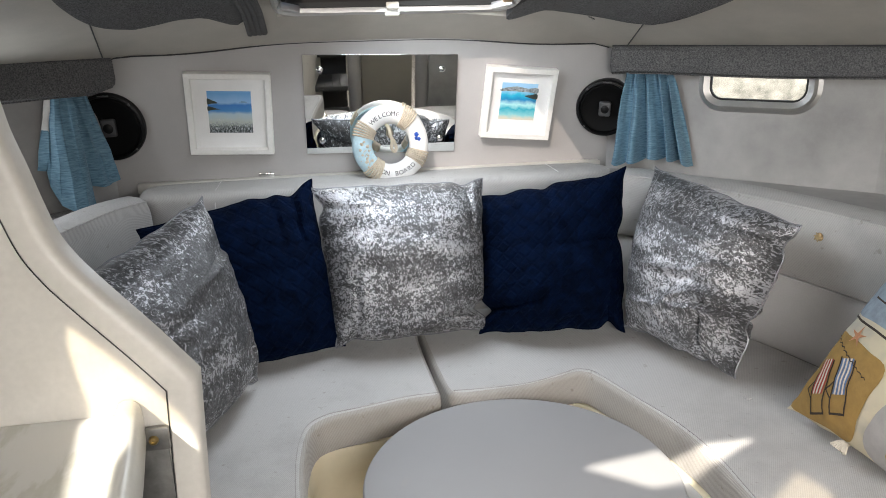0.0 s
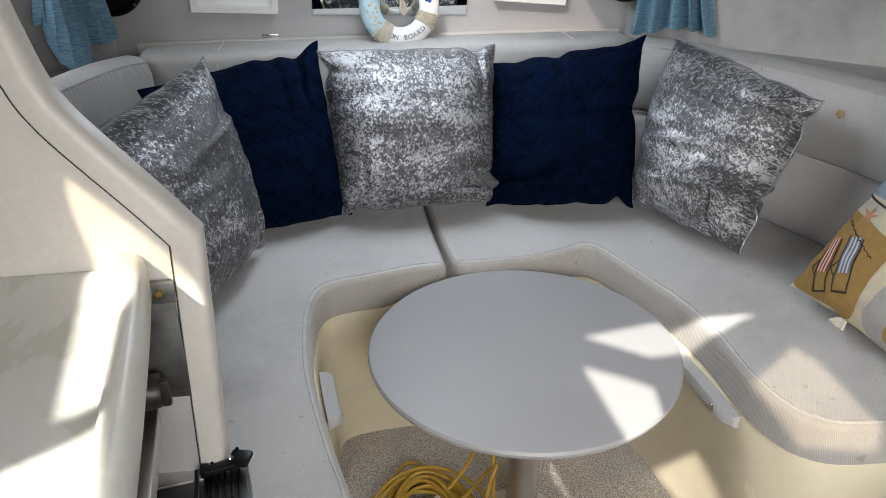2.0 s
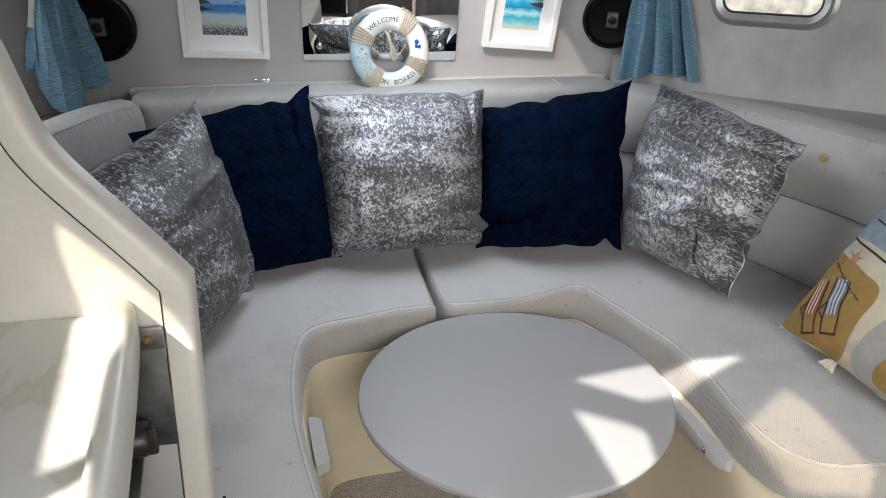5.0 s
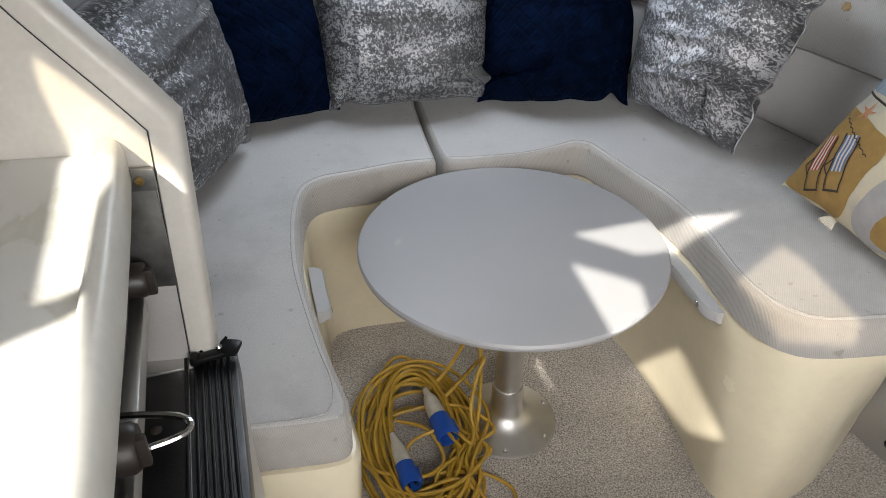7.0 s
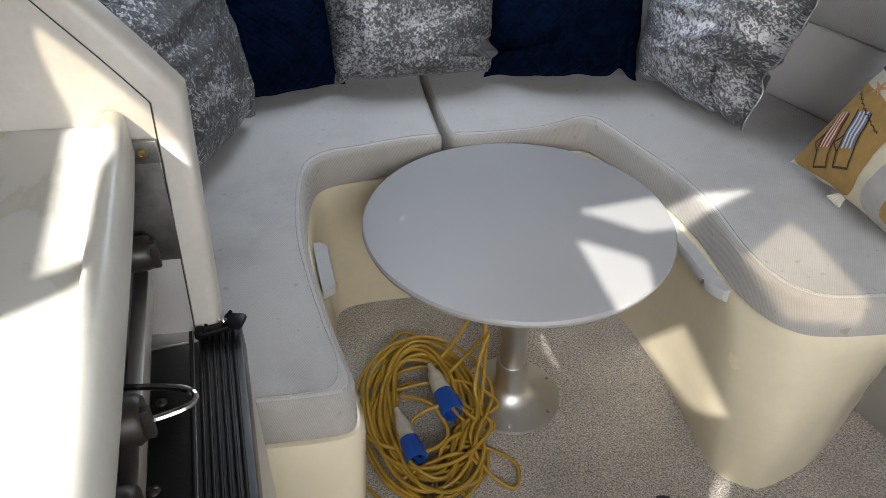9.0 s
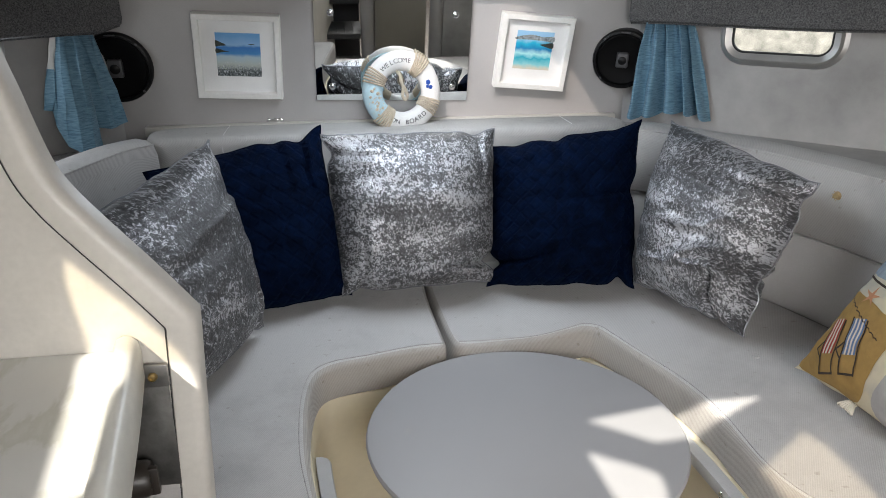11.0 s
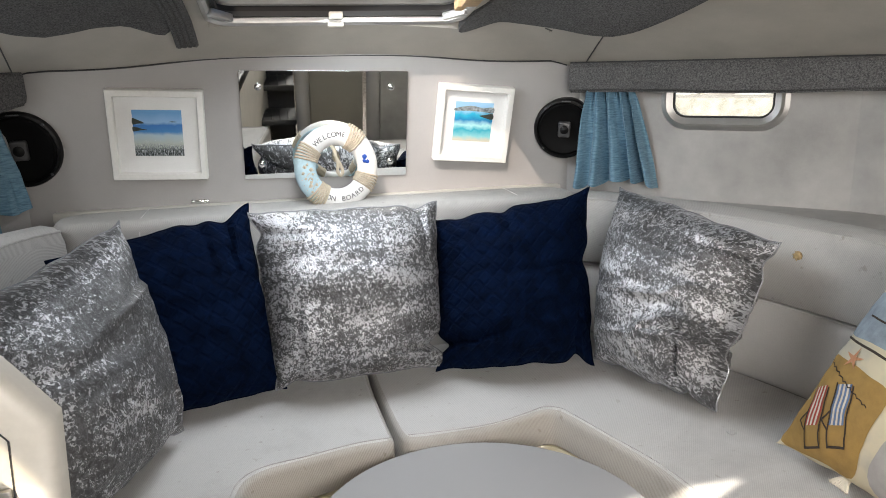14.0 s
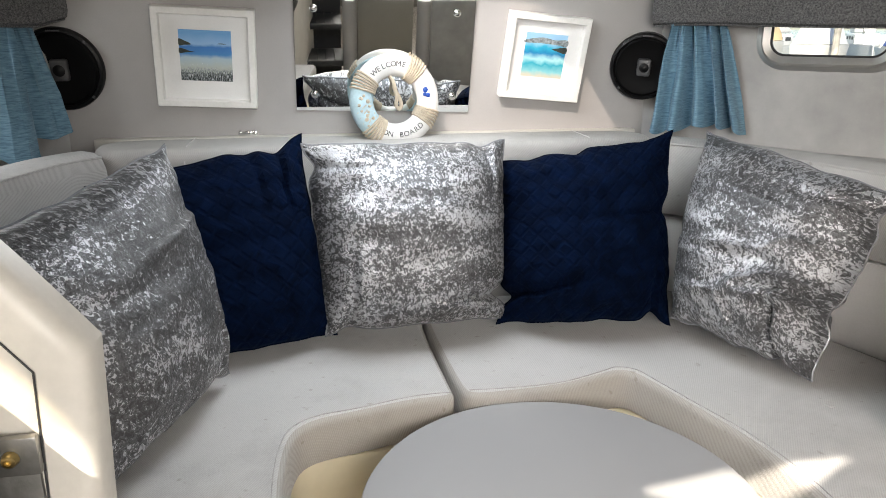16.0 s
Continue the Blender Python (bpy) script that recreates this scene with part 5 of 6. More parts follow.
def sheet(root, name, g, n, mat, label=""):
    """A thin cloth from rows of points."""
    bm = bmesh.new()
    vs = [[bm.verts.new(p) for p in row] for row in g]
    for a, b in zip(vs, vs[1:]):
        for i in range(len(a) - 1):
            bm.faces.new((a[i], a[i + 1], b[i + 1], b[i]))
    ext = bmesh.ops.extrude_face_region(bm, geom=list(bm.faces))
    for v in ext["geom"]:
        if isinstance(v, bmesh.types.BMVert):
            v.co -= n * 0.0018
    bmesh.ops.recalc_face_normals(bm, faces=bm.faces)
    return part(name, bm, mat, root, label)


def draped_curtain(label, top, bot, z1, z0):
    """A bunched curtain pulled aside: a short strip, a deep front fold and a flatter wing."""
    root = empty("curtain", label, "curtain", "blue window curtains")
    ta, tb, ba, bb = (Vector((*p, 0)) for p in (*top, *bot))
    n = Vector((-(bb - ba).y, (bb - ba).x, 0)).normalized()
    if n.dot(Vector((-0.05, 1.2, 0)) - ba) < 0:
        n = -n
    # across the cloth: place at the top, place at the hem, depth, hem height
    shape = [(0.00, 0.00, -0.02, -0.010, 0.080), (0.10, 0.08, 0.08, 0.000, 0.076), (0.15, 0.08, 0.08, 0.004, 0.040), (0.22, 0.12, 0.10, 0.046, 0.000), (0.30, 0.22, 0.22, 0.066, -0.018),
             (0.42, 0.38, 0.40, 0.058, -0.026), (0.50, 0.50, 0.54, 0.036, -0.022), (0.54, 0.46, 0.52, -0.002, 0.018), (0.62, 0.54, 0.61, -0.004, 0.024), (0.74, 0.64, 0.73, 0.014, 0.020), (0.84, 0.78, 0.84, 0.002, 0.020), (1.00, 0.86, 1.00, 0.000, 0.030)]

    def at(u):
        for a, b in zip(shape, shape[1:]):
            if u <= b[0]:
                f = (u - a[0]) / (b[0] - a[0])
                f = f * f * (3 - 2 * f)
                return [x + (y - x) * f for x, y in zip(a, b)]
        return shape[-1]

    nU, nV = 110, 36
    g = []
    for j in range(nV + 1):
        v = j / nV
        row = []
        for i in range(nU + 1):
            u = i / nU
            _, st, sb, depth, hem = at(u)
            p = ta.lerp(tb, st).lerp(ba.lerp(bb, sb), v ** 0.9)
            twist = 0.010 * noise.noise(Vector((u * 5 + 1.5 * v, v * 2.2, 4.0))) + 0.004 * noise.noise(Vector((u * 14, v * 7, 1.0)))
            off = depth * (0.25 + 0.75 * v) + 0.010 * math.sin(u * 15) * (1 - v) + twist
            row.append(p + n * (0.022 + off) + Vector((0, 0, z1 + (z0 - z1) * v + hem * v)))
        g.append(row)
    k, h = 13, 18
    sheet(root, "cloth", [r[k:] for r in g], n, CURTAIN)
    sheet(root, "hem_strip", [r[:k + 1] for r in g[h:]], n, CURTAIN)
    sheet(root, "lining", [r[:k + 1] for r in g[:h + 1]], n, LINING, "off-white curtain lining")
    return root


curtain("gathered blue slub curtain hanging beside the starboard window", ((0.628, 2.368), (0.702, 2.297)), ((0.602, 2.392), (0.755, 2.247)), 1.325, 1.078, 4.6, 0.022)
draped_curtain("gathered blue slub curtain bunched on the port shelf", ((-0.835, 2.330), (-0.765, 2.396)), ((-0.862, 2.285), (-0.722, 2.398)), 1.320, 1.060)

# ---- lifebuoy ornament ----
RM, Rm = 0.0765, 0.0255
bz = (Vector((0.20, -0.96, 0.13))).normalized()
bx = Vector((0, 0, 1)).cross(bz).normalized() * 1
by = bz.cross(bx)
bm4 = Matrix(((bx.x, by.x, bz.x, -0.030), (bx.y, by.y, bz.y, 2.368), (bx.z, by.z, bz.z, 1.148), (0, 0, 0, 1)))
buoy = empty("lifebuoy_ornament", "white and pale blue wooden lifebuoy ornament with rope bindings", "ornament")


def buoy_ring(a0, a1, grow=0.0, flat=0.72, seg=40):
    rings = []
    for i in range(seg + 1):
        a = a0 + (a1 - a0) * i / seg
        rings.append([bm4 @ Vector(((RM + (Rm + grow) * math.cos(b)) * math.cos(a), (RM + (Rm + grow) * math.cos(b)) * math.sin(a), (Rm + grow) * flat * math.sin(b))) for b in (2 * math.pi * k / 20 for k in range(20))])
    return rings


part("ring", loft(buoy_ring(radians(-130), radians(150)), caps=True), BUOY_WHITE, buoy)
part("painted_section", loft(buoy_ring(radians(150), radians(230)), caps=True), BUOY_BLUE, buoy, "pale blue painted section")
back = [[bm4 @ (Vector((math.cos(a), math.sin(a), 0)) * r + Vector((0, 0, z))) for r, z in ((0.060, -0.014), (0.097, -0.014), (0.098, -0.024), (0.060, -0.024))] for a in (2 * math.pi * k / 48 for k in range(49))]
part("back_ring", loft(back, caps=False), BUOY_BLUE, buoy, "pale blue back ring")
for deg in (55, -28, 152, 232):
    bm = bmesh.new()
    for k in range(6):
        a = radians(deg + (k - 2.5) * 4.2)
        tube([bm4 @ Vector(((RM + (Rm + 0.0015) * math.cos(b)) * math.cos(a), (RM + (Rm + 0.0015) * math.cos(b)) * math.sin(a), (Rm + 0.0015) * 0.74 * math.sin(b))) for b in (2 * math.pi * j / 18 for j in range(18))], 0.0027, 6, closed=True, bm=bm)
    part("rope_binding", bm, ROPE, buoy, "natural rope binding")
for word, mid, step, flip in (("WELCOME", 103, -9.0, 1), ("ON BOARD", 278, 9.4, -1)):
    bm = bmesh.new()
    for i, ch in enumerate(word):
        if ch == " ":
            continue
        a = radians(mid + (i - (len(word) - 1) / 2) * step)
        text_mesh(ch, 0.0165, bm4 @ Matrix.Translation((RM * math.cos(a), RM * math.sin(a), Rm * 0.72 + 0.0004)) @ Matrix.Rotation(a - math.pi / 2 * flip, 4, "Z"), 0.0004, bm)
    part("lettering", bm, INK, buoy, "dark serif lettering", smooth=False)
part("rope_loop", tube(spline([bm4 @ Vector(p) for p in ((-0.012, 0.052, 0.004), (-0.006, 0.040, 0.012), (-0.002, 0.020, 0.014), (0.006, 0.004, 0.013), (0.010, -0.012, 0.012), (0.004, -0.020, 0.012), (-0.002, -0.010, 0.012), (0.0, 0.010, 0.013), (-0.006, 0.030, 0.012))], 6), 0.0042, 8), ROPE, buoy, "rope hanging loop")
bm = bmesh.new()
for x, y, r in ((0.066, 0.020, 0.007), (0.072, 0.008, 0.006), (0.064, 0.010, 0.005)):
    lathe([(0, 0.003), (r * 0.7, 0.002), (r, 0)], bm4 @ Matrix.Translation((x, y, Rm * 0.70)), 5, bm=bm)
part("anchor_motif", bm, PLUG_BLUE, buoy, "small blue painted motif")
bm = bmesh.new()
for k in range(14):
    a = radians(172 + k * 4.6)
    r = RM + 0.011 * math.sin(k * 2.7)
    q = bm4 @ Vector((r * math.cos(a), r * math.sin(a), Rm * 0.66))
    lathe([(0, 0.004), (0.003, 0.003), (0.0045 + 0.002 * math.sin(k), -0.002)], axis(q, bz + Vector((0.3 * math.sin(k * 1.7), 0, 0.3 * math.cos(k * 2.3)))), 5 + k % 3, bm=bm)
for k in range(6):
    a0, a1 = radians(182 + 8 * k), radians(196 + 8 * k)
    tube([bm4 @ Vector(((RM + o2) * math.cos(aa), (RM + o2) * math.sin(aa), Rm * 0.74 - abs(o2) * 0.35)) for aa, o2 in ((a0, -0.018), ((a0 + a1) / 2, 0.0), (a1, 0.018))], 0.0011, 5, bm=bm)
part("shell_decoration", bm, ROPE, buoy, "small shells and netting")


# ---- printed deckchair cushion ----
def print_cloth(name):
    m, nt, b = material(name)
    co = coords(nt, uv=True)
    n1 = node(nt, "ShaderNodeTexNoise", Scale=5.0, Detail=5.0)
    n2 = node(nt, "ShaderNodeTexNoise", Scale=60.0, Detail=2.0)
    nt.links.new(co, n1.inputs["Vector"])
    nt.links.new(co, n2.inputs["Vector"])
    nt.links.new(ramp(nt, n1.outputs[0], [(0.3, (0.44, 0.42, 0.36)), (0.5, (0.62, 0.55, 0.40)), (0.72, (0.64, 0.57, 0.42))]), b.inputs["Base Color"])
    b.inputs["Roughness"].default_value = 0.85
    bump(nt, b, n2.outputs[0], 0.3, 0.001)
    return m


PRINT = print_cloth("printed_cotton")
MUSTARD = plain("mustard_print", (0.36, 0.22, 0.065), 0.85, 0.18, 40, 0.2, 600)
SEA_PRINT = plain("sea_print", (0.30, 0.36, 0.42), 0.85, 0.4, 25, 0.2, 600)
GREY_PRINT = plain("grey_print", (0.42, 0.40, 0.39), 0.85, 0.15, 25, 0.2, 600)
DARK_PRINT = plain("dark_print", (0.05, 0.035, 0.025), 0.85, 0.3, 60, 0.2, 600)
RED_PRINT = plain("red_stripe_print", (0.42, 0.07, 0.05), 0.85, 0.2, 60, 0.2, 600)
BLUE_PRINT = plain("blue_stripe_print", (0.14, 0.22, 0.38), 0.85, 0.2, 60, 0.2, 600)
PALE_PRINT = plain("pale_print", (0.66, 0.60, 0.50), 0.85, 0.12, 60, 0.2, 600)
STAR_PRINT = plain("starfish_print", (0.50, 0.24, 0.13), 0.85, 0.2, 60, 0.2, 600)
OLIVE_PRINT = plain("olive_print", (0.12, 0.10, 0.055), 0.85, 0.4, 60, 0.2, 600)
CD = [Vector(p) for p in ((0.800, 1.530, 1.095), (0.839, 1.132, 1.090), (0.672, 1.198, 0.735), (0.633, 1.596, 0.735))]
deck = pillow("tan printed cotton cushion with deckchairs and seaside motifs", PRINT, CD, 0.13, 6.1, 0.05, 0.7, False)


def decal(name, poly, mat, lift=0.0012, smooth=True):
    """A printed patch that follows the cushion's front; poly in cushion coordinates, u along, v up."""
    loop = spline([(*p, 0) for p in poly], 5, True) if smooth else [Vector((*p, 0)) for p in poly]
    bm = bmesh.new()
    vs = [bm.verts.new(p) for p in loop]
    bmesh.ops.triangle_fill(bm, use_beauty=True, edges=[bm.edges.new((vs[i], vs[(i + 1) % len(vs)])) for i in range(len(vs))])
    for _ in range(3):
        long = [e for e in bm.edges if e.calc_length() > 0.035]
        if long:
            bmesh.ops.subdivide_edges(bm, edges=long, cuts=1)
            bmesh.ops.triangulate(bm, faces=bm.faces)
    for v in bm.verts:
        u, w = v.co.x, 1 - v.co.y
        p = pillow_point(CD, u, w, 1, 0.13, 0.05, 6.1, 0.7)
        a = pillow_point(CD, min(u + 0.01, 1), w, 1, 0.13, 0.05, 6.1, 0.7) - p
        b = pillow_point(CD, u, min(w + 0.01, 1), 1, 0.13, 0.05, 6.1, 0.7) - p
        v.co = p + b.cross(a).normalized() * lift
    return part(name, bm, mat, deck)


decal("mustard_patch", [(0.02, 0.02), (0.22, 0.025), (0.40, 0.03), (0.42, 0.20), (0.41, 0.40), (0.28, 0.44), (0.14, 0.46), (0.03, 0.44), (0.015, 0.2)], MUSTARD)
decal("sea_patch", [(0.02, 0.58), (0.20, 0.56), (0.40, 0.55), (0.52, 0.58), (0.50, 0.70), (0.25, 0.74), (0.03, 0.76)], SEA_PRINT)
decal("hut_patch", [(0.02, 0.80), (0.12, 0.78), (0.16, 0.88), (0.10, 0.96), (0.02, 0.93)], OLIVE_PRINT)
decal("boat_hull_print", [(0.12, 0.78), (0.30, 0.77), (0.36, 0.82), (0.22, 0.83)], DARK_PRINT, 0.0018)
for k in range(4):
    decal("sail_stripe", [(0.17 + 0.02 * k, 0.84 + 0.03 * k), (0.36, 0.84 + 0.03 * k), (0.36, 0.86 + 0.03 * k), (0.17 + 0.02 * k, 0.86 + 0.03 * k)], PALE_PRINT if k % 2 else GREY_PRINT, 0.0018, False)
decal("grey_patch", [(0.50, 0.03), (0.75, 0.03), (0.95, 0.05), (0.96, 0.30), (0.72, 0.42), (0.55, 0.35), (0.48, 0.18)], GREY_PRINT)
decal("shore_patch", [(0.60, 0.06), (0.85, 0.07), (0.84, 0.20), (0.66, 0.24)], MUSTARD, 0.0018)
decal("wave_line", [(0.03, 0.545), (0.25, 0.525), (0.44, 0.50), (0.44, 0.51), (0.25, 0.535), (0.03, 0.555)], DARK_PRINT, 0.0018, False)
decal("wave_line", [(0.10, 0.66), (0.34, 0.63), (0.34, 0.638), (0.10, 0.668)], DARK_PRINT, 0.0022, False)
def upright(poly, a=0.42, c=(0.215, 0.225)):
    """The deckchairs stand askew in the cushion's own square."""
    k = 0.88
    return [(c[0] + k * ((x - c[0]) * math.cos(a) - (y - c[1]) * math.sin(a)), c[1] + k * ((x - c[0]) * math.sin(a) + (y - c[1]) * math.cos(a))) for x, y in poly]


for x0, mat in ((0.10, RED_PRINT), (0.235, BLUE_PRINT)):
    for k in range(7):
        u0 = x0 + k * 0.011
        decal("canvas_stripe", upright([(u0, 0.17), (u0 + 0.010, 0.17), (u0 + 0.026, 0.37), (u0 + 0.016, 0.37)]), mat if k % 2 == 0 else PALE_PRINT, 0.0020, False)
    for poly in (((x0 - 0.012, 0.06), (x0 - 0.004, 0.06), (x0 + 0.018, 0.38), (x0 + 0.010, 0.38)), ((x0 + 0.078, 0.06), (x0 + 0.086, 0.06), (x0 + 0.106, 0.36), (x0 + 0.098, 0.36)),
                 ((x0 - 0.012, 0.06), (x0 + 0.086, 0.06), (x0 + 0.086, 0.072), (x0 - 0.012, 0.072)), ((x0 - 0.045, 0.20), (x0 - 0.040, 0.19), (x0 + 0.004, 0.235), (x0 + 0.002, 0.245)), ((x0 - 0.045, 0.20), (x0 - 0.037, 0.20), (x0 - 0.004, 0.155), (x0 - 0.006, 0.145))):
        decal("chair_leg_print", upright(poly), DARK_PRINT, 0.0026, False)
star = []
for k in range(10):
    r = 0.055 if k % 2 == 0 else 0.014
    star.append((0.18 + r * math.cos(k * math.pi / 5 + 0.3), 0.475 + r * math.sin(k * math.pi / 5 + 0.3)))
decal("starfish_print", star, STAR_PRINT, 0.0022, False)
decal("shell_print", [(0.42, 0.44), (0.50, 0.45), (0.49, 0.54), (0.44, 0.55), (0.40, 0.50)], PALE_PRINT, 0.0020)
for k in range(4):
    decal("shell_line", [(0.41 + 0.005 * k, 0.455 + 0.024 * k), (0.495, 0.46 + 0.024 * k), (0.495, 0.467 + 0.024 * k), (0.41 + 0.005 * k, 0.462 + 0.024 * k)], DARK_PRINT, 0.0026, False)
bar = [(0.05 + 0.012 * i, 0.435 - 0.0045 * i + 0.005 * math.sin(i * 2.3)) for i in range(27)]
for (a, b), (c, d) in zip(bar, bar[1:]):
    decal("script_line", [(a, b), (c, d), (c, d + 0.005), (a, b + 0.005)], DARK_PRINT, 0.0026, False)
bm = bmesh.new()
q0 = pillow_point(CD, 0.36, 1.0, 1, 0.13, 0.05, 6.1, 0.7)
for k in range(7):
    a = -0.6 + 0.2 * k
    tube(spline([q0, q0 + Vector((-0.010, 0.01 * a, 0.004)), q0 + Vector((-0.022, 0.028 * a, -0.006))], 4), 0.003, 6, bm=bm)
part("tassel", bm, PALE_PRINT, deck, "striped cord tassel")

# ---- mains hook-up cable on the sole ----
random.seed(5)
hook = empty("hookup_cable", "coiled yellow mains hook-up cable with blue plugs on the carpet", "cable")
CX, CY = -0.045, 1.690
pts, ang, n_turn = [], 0.0, 22
for i in range(n_turn * 14):
    f = i / (n_turn * 14)
    turn_k = i // 14
    rnd = random.Random(turn_k)
    a = 2 * math.pi * i / 14
    rx = 0.148 + rnd.uniform(-0.085, 0.022) + 0.006 * math.sin(3 * a + turn_k)
    ry = 0.235 + rnd.uniform(-0.13, 0.03) + 0.008 * math.sin(2 * a + turn_k * 1.3)
    ox, oy = rnd.uniform(-0.022, 0.018), rnd.uniform(-0.03, 0.03)
    z = 0.008 + 0.040 * (turn_k / n_turn) + 0.008 * math.sin(a * 2 + turn_k * 2.1) + 0.006
    pts.append((CX + ox + rx * math.cos(a), CY + oy + ry * math.sin(a), max(0.007, z)))
pts = [sole(p) for p in pts]
part("coil", tube(spline(pts, 4), 0.0040, 7), CABLE, hook)
for k, loop in enumerate(([(0.06, 1.75, 0.05), (0.08, 1.66, 0.06), (0.05, 1.58, 0.05), (0.075, 1.50, 0.03), (0.13, 1.46, 0.012), (0.15, 1.52, 0.010), (0.10, 1.57, 0.012), (0.02, 1.56, 0.05)],
                         [(-0.10, 1.72, 0.06), (-0.03, 1.68, 0.065), (0.00, 1.60, 0.05), (-0.05, 1.55, 0.06), (-0.10, 1.58, 0.05), (-0.07, 1.65, 0.06), (0.02, 1.67, 0.07), (0.07, 1.62, 0.06)],
                         [(-0.02, 1.50, 0.03), (0.02, 1.44, 0.02), (0.00, 1.40, 0.010), (-0.03, 1.42, 0.010), (-0.04, 1.48, 0.02), (-0.02, 1.56, 0.05), (0.03, 1.60, 0.05)],
                         [(-0.12, 1.50, 0.03), (-0.06, 1.52, 0.05), (0.02, 1.54, 0.05), (0.06, 1.50, 0.04), (0.03, 1.47, 0.03), (-0.05, 1.50, 0.04)],
                         [(0.02, 1.78, 0.05), (0.07, 1.80, 0.09), (0.11, 1.79, 0.16), (0.12, 1.76, 0.20), (0.10, 1.74, 0.16), (0.08, 1.70, 0.08), (0.09, 1.64, 0.05)],
                         [(-0.02, 1.82, 0.03), (0.06, 1.86, 0.10), (0.10, 1.84, 0.22), (0.11, 1.80, 0.30), (0.115, 1.77, 0.18), (0.105, 1.72, 0.07), (0.06, 1.58, 0.04)])):
    part("strand", tube(spline([sole(p) for p in loop], 8), 0.0040, 7), CABLE, hook)


def plug(p0, p1, r, label, pins):
    p0, p1 = sole(p0), sole(p1)
    r *= 0.835
    L = (p1 - p0).length
    m = axis(p0, p1 - p0)
    body = part("plug", lathe([(0, -0.02), (0.006, -0.02), (0.009, 0.0), (r * 0.55, 0.004), (r * 0.75, L * 0.2), (r * 0.88, L * 0.55), (r * 0.9, L * 0.56), (0, L * 0.56)], m, 24), PLUG_GREY, hook, label)
    part("shroud", lathe([(r * 0.8, L * 0.54), (r * 0.98, L * 0.54), (r, L * 0.60), (r, L * 0.98), (r * 0.95, L), (r * 0.84, L), (r * 0.82, L * 0.8), (0, L * 0.8)], m, 24), PLUG_BLUE, body, "blue plastic shroud")
    part("key", box((r * 1.02, 0, L * 0.8), (0.008, 0.010, L * 0.3), m, 0.002), PLUG_BLUE, body)
    if pins:
        for k in range(3):
            a = 2 * math.pi * k / 3
            part("pin", lathe([(0, L * 0.97), (0.002, L * 0.97), (0.003, L * 0.95), (0.003, L * 0.8)], m @ Matrix.Translation((r * 0.45 * math.cos(a), r * 0.45 * math.sin(a), 0)), 10), CHROME, body)


plug((-0.012, 1.785, 0.066), (0.018, 1.645, 0.064), 0.027, "off-white mains connector body", False)
plug((-0.108, 1.655, 0.062), (-0.082, 1.525, 0.060), 0.023, "off-white mains plug body", True)

# ---- locker panel aft of the starboard berth ----
A, B, C = Vector((0.688, 1.262, 0.622)), sole((1.040, 1.590, 0.0)), sole((1.075, 1.440, 0.0))
U, V = (C - B), (A - B)
Nn = U.cross(V).normalized()
if Nn.x > 0:
    Nn = -Nn
quad = [B, B + U * 3.0, B + U * 3.0 + V, B + V]
locker = empty("locker_front", "pale grey locker front with a black ring pull", "locker")
part("front_panel", loft([[q + Nn * 0.004 for q in quad], [q - Nn * 0.02 for q in quad]]), VINYL, locker)
part("ring_pull", box((0, 0, 0), (0.05, 0.018, 0.008), axis(B + U * 0.75 + V * 0.20 + Nn * 0.006, Nn), 0.003), BLACK, locker)

# small loose things on the sole
bm = bmesh.new()
for k in range(9):
    a = k * 0.7
    box((0.345 + 0.008 * math.cos(a * 2.1), 1.247 + 0.004 * math.sin(a * 3.3), SOLE + 0.003), (0.010, 0.005, 0.004), Matrix.Identity(4), 0.001, bm=bm)
tagged(link_mesh("leaf_scrap", bm, DARK), "small dark dry leaf scrap on the carpet", "litter")

# ---- aft end: unseen roof added, its holes shaped to cast the sun patches ----
SUN_HOLES = [
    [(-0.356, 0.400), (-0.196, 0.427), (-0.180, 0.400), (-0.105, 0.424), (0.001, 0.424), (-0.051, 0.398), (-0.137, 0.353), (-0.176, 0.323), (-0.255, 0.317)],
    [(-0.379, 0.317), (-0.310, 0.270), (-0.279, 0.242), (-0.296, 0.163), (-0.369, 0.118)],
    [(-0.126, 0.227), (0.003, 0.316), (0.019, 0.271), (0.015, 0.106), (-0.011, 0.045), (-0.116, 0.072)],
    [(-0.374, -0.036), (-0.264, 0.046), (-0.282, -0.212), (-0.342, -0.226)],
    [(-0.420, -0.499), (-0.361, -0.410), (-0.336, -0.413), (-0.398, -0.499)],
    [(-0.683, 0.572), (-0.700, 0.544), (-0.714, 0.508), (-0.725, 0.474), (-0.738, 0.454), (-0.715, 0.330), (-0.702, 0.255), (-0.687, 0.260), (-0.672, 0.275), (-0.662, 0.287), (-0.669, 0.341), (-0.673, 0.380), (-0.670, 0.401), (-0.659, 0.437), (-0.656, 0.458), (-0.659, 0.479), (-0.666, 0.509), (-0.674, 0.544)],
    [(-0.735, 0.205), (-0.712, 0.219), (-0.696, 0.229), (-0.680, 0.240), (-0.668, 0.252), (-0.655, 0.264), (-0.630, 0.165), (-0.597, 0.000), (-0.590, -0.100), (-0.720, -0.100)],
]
bm = plate([(-1.75, -1.2), (1.6, -1.2), (1.6, 0.66), (-1.75, 0.66)], SUN_HOLES, Matrix.Translation((0, 0, 1.672)), 0.006)
tagged(link_mesh("aft_sun_mask", bm, HEADLINER, smooth=False), "unseen aft roof added, its holes cut to cast the sun patches", "ceiling", kind="structure")
# unseen panes added over two holes to dim their sun patches
pane = plate(SUN_HOLES[2], [], Matrix.Translation((0, 0, 1.676)), 0.003)
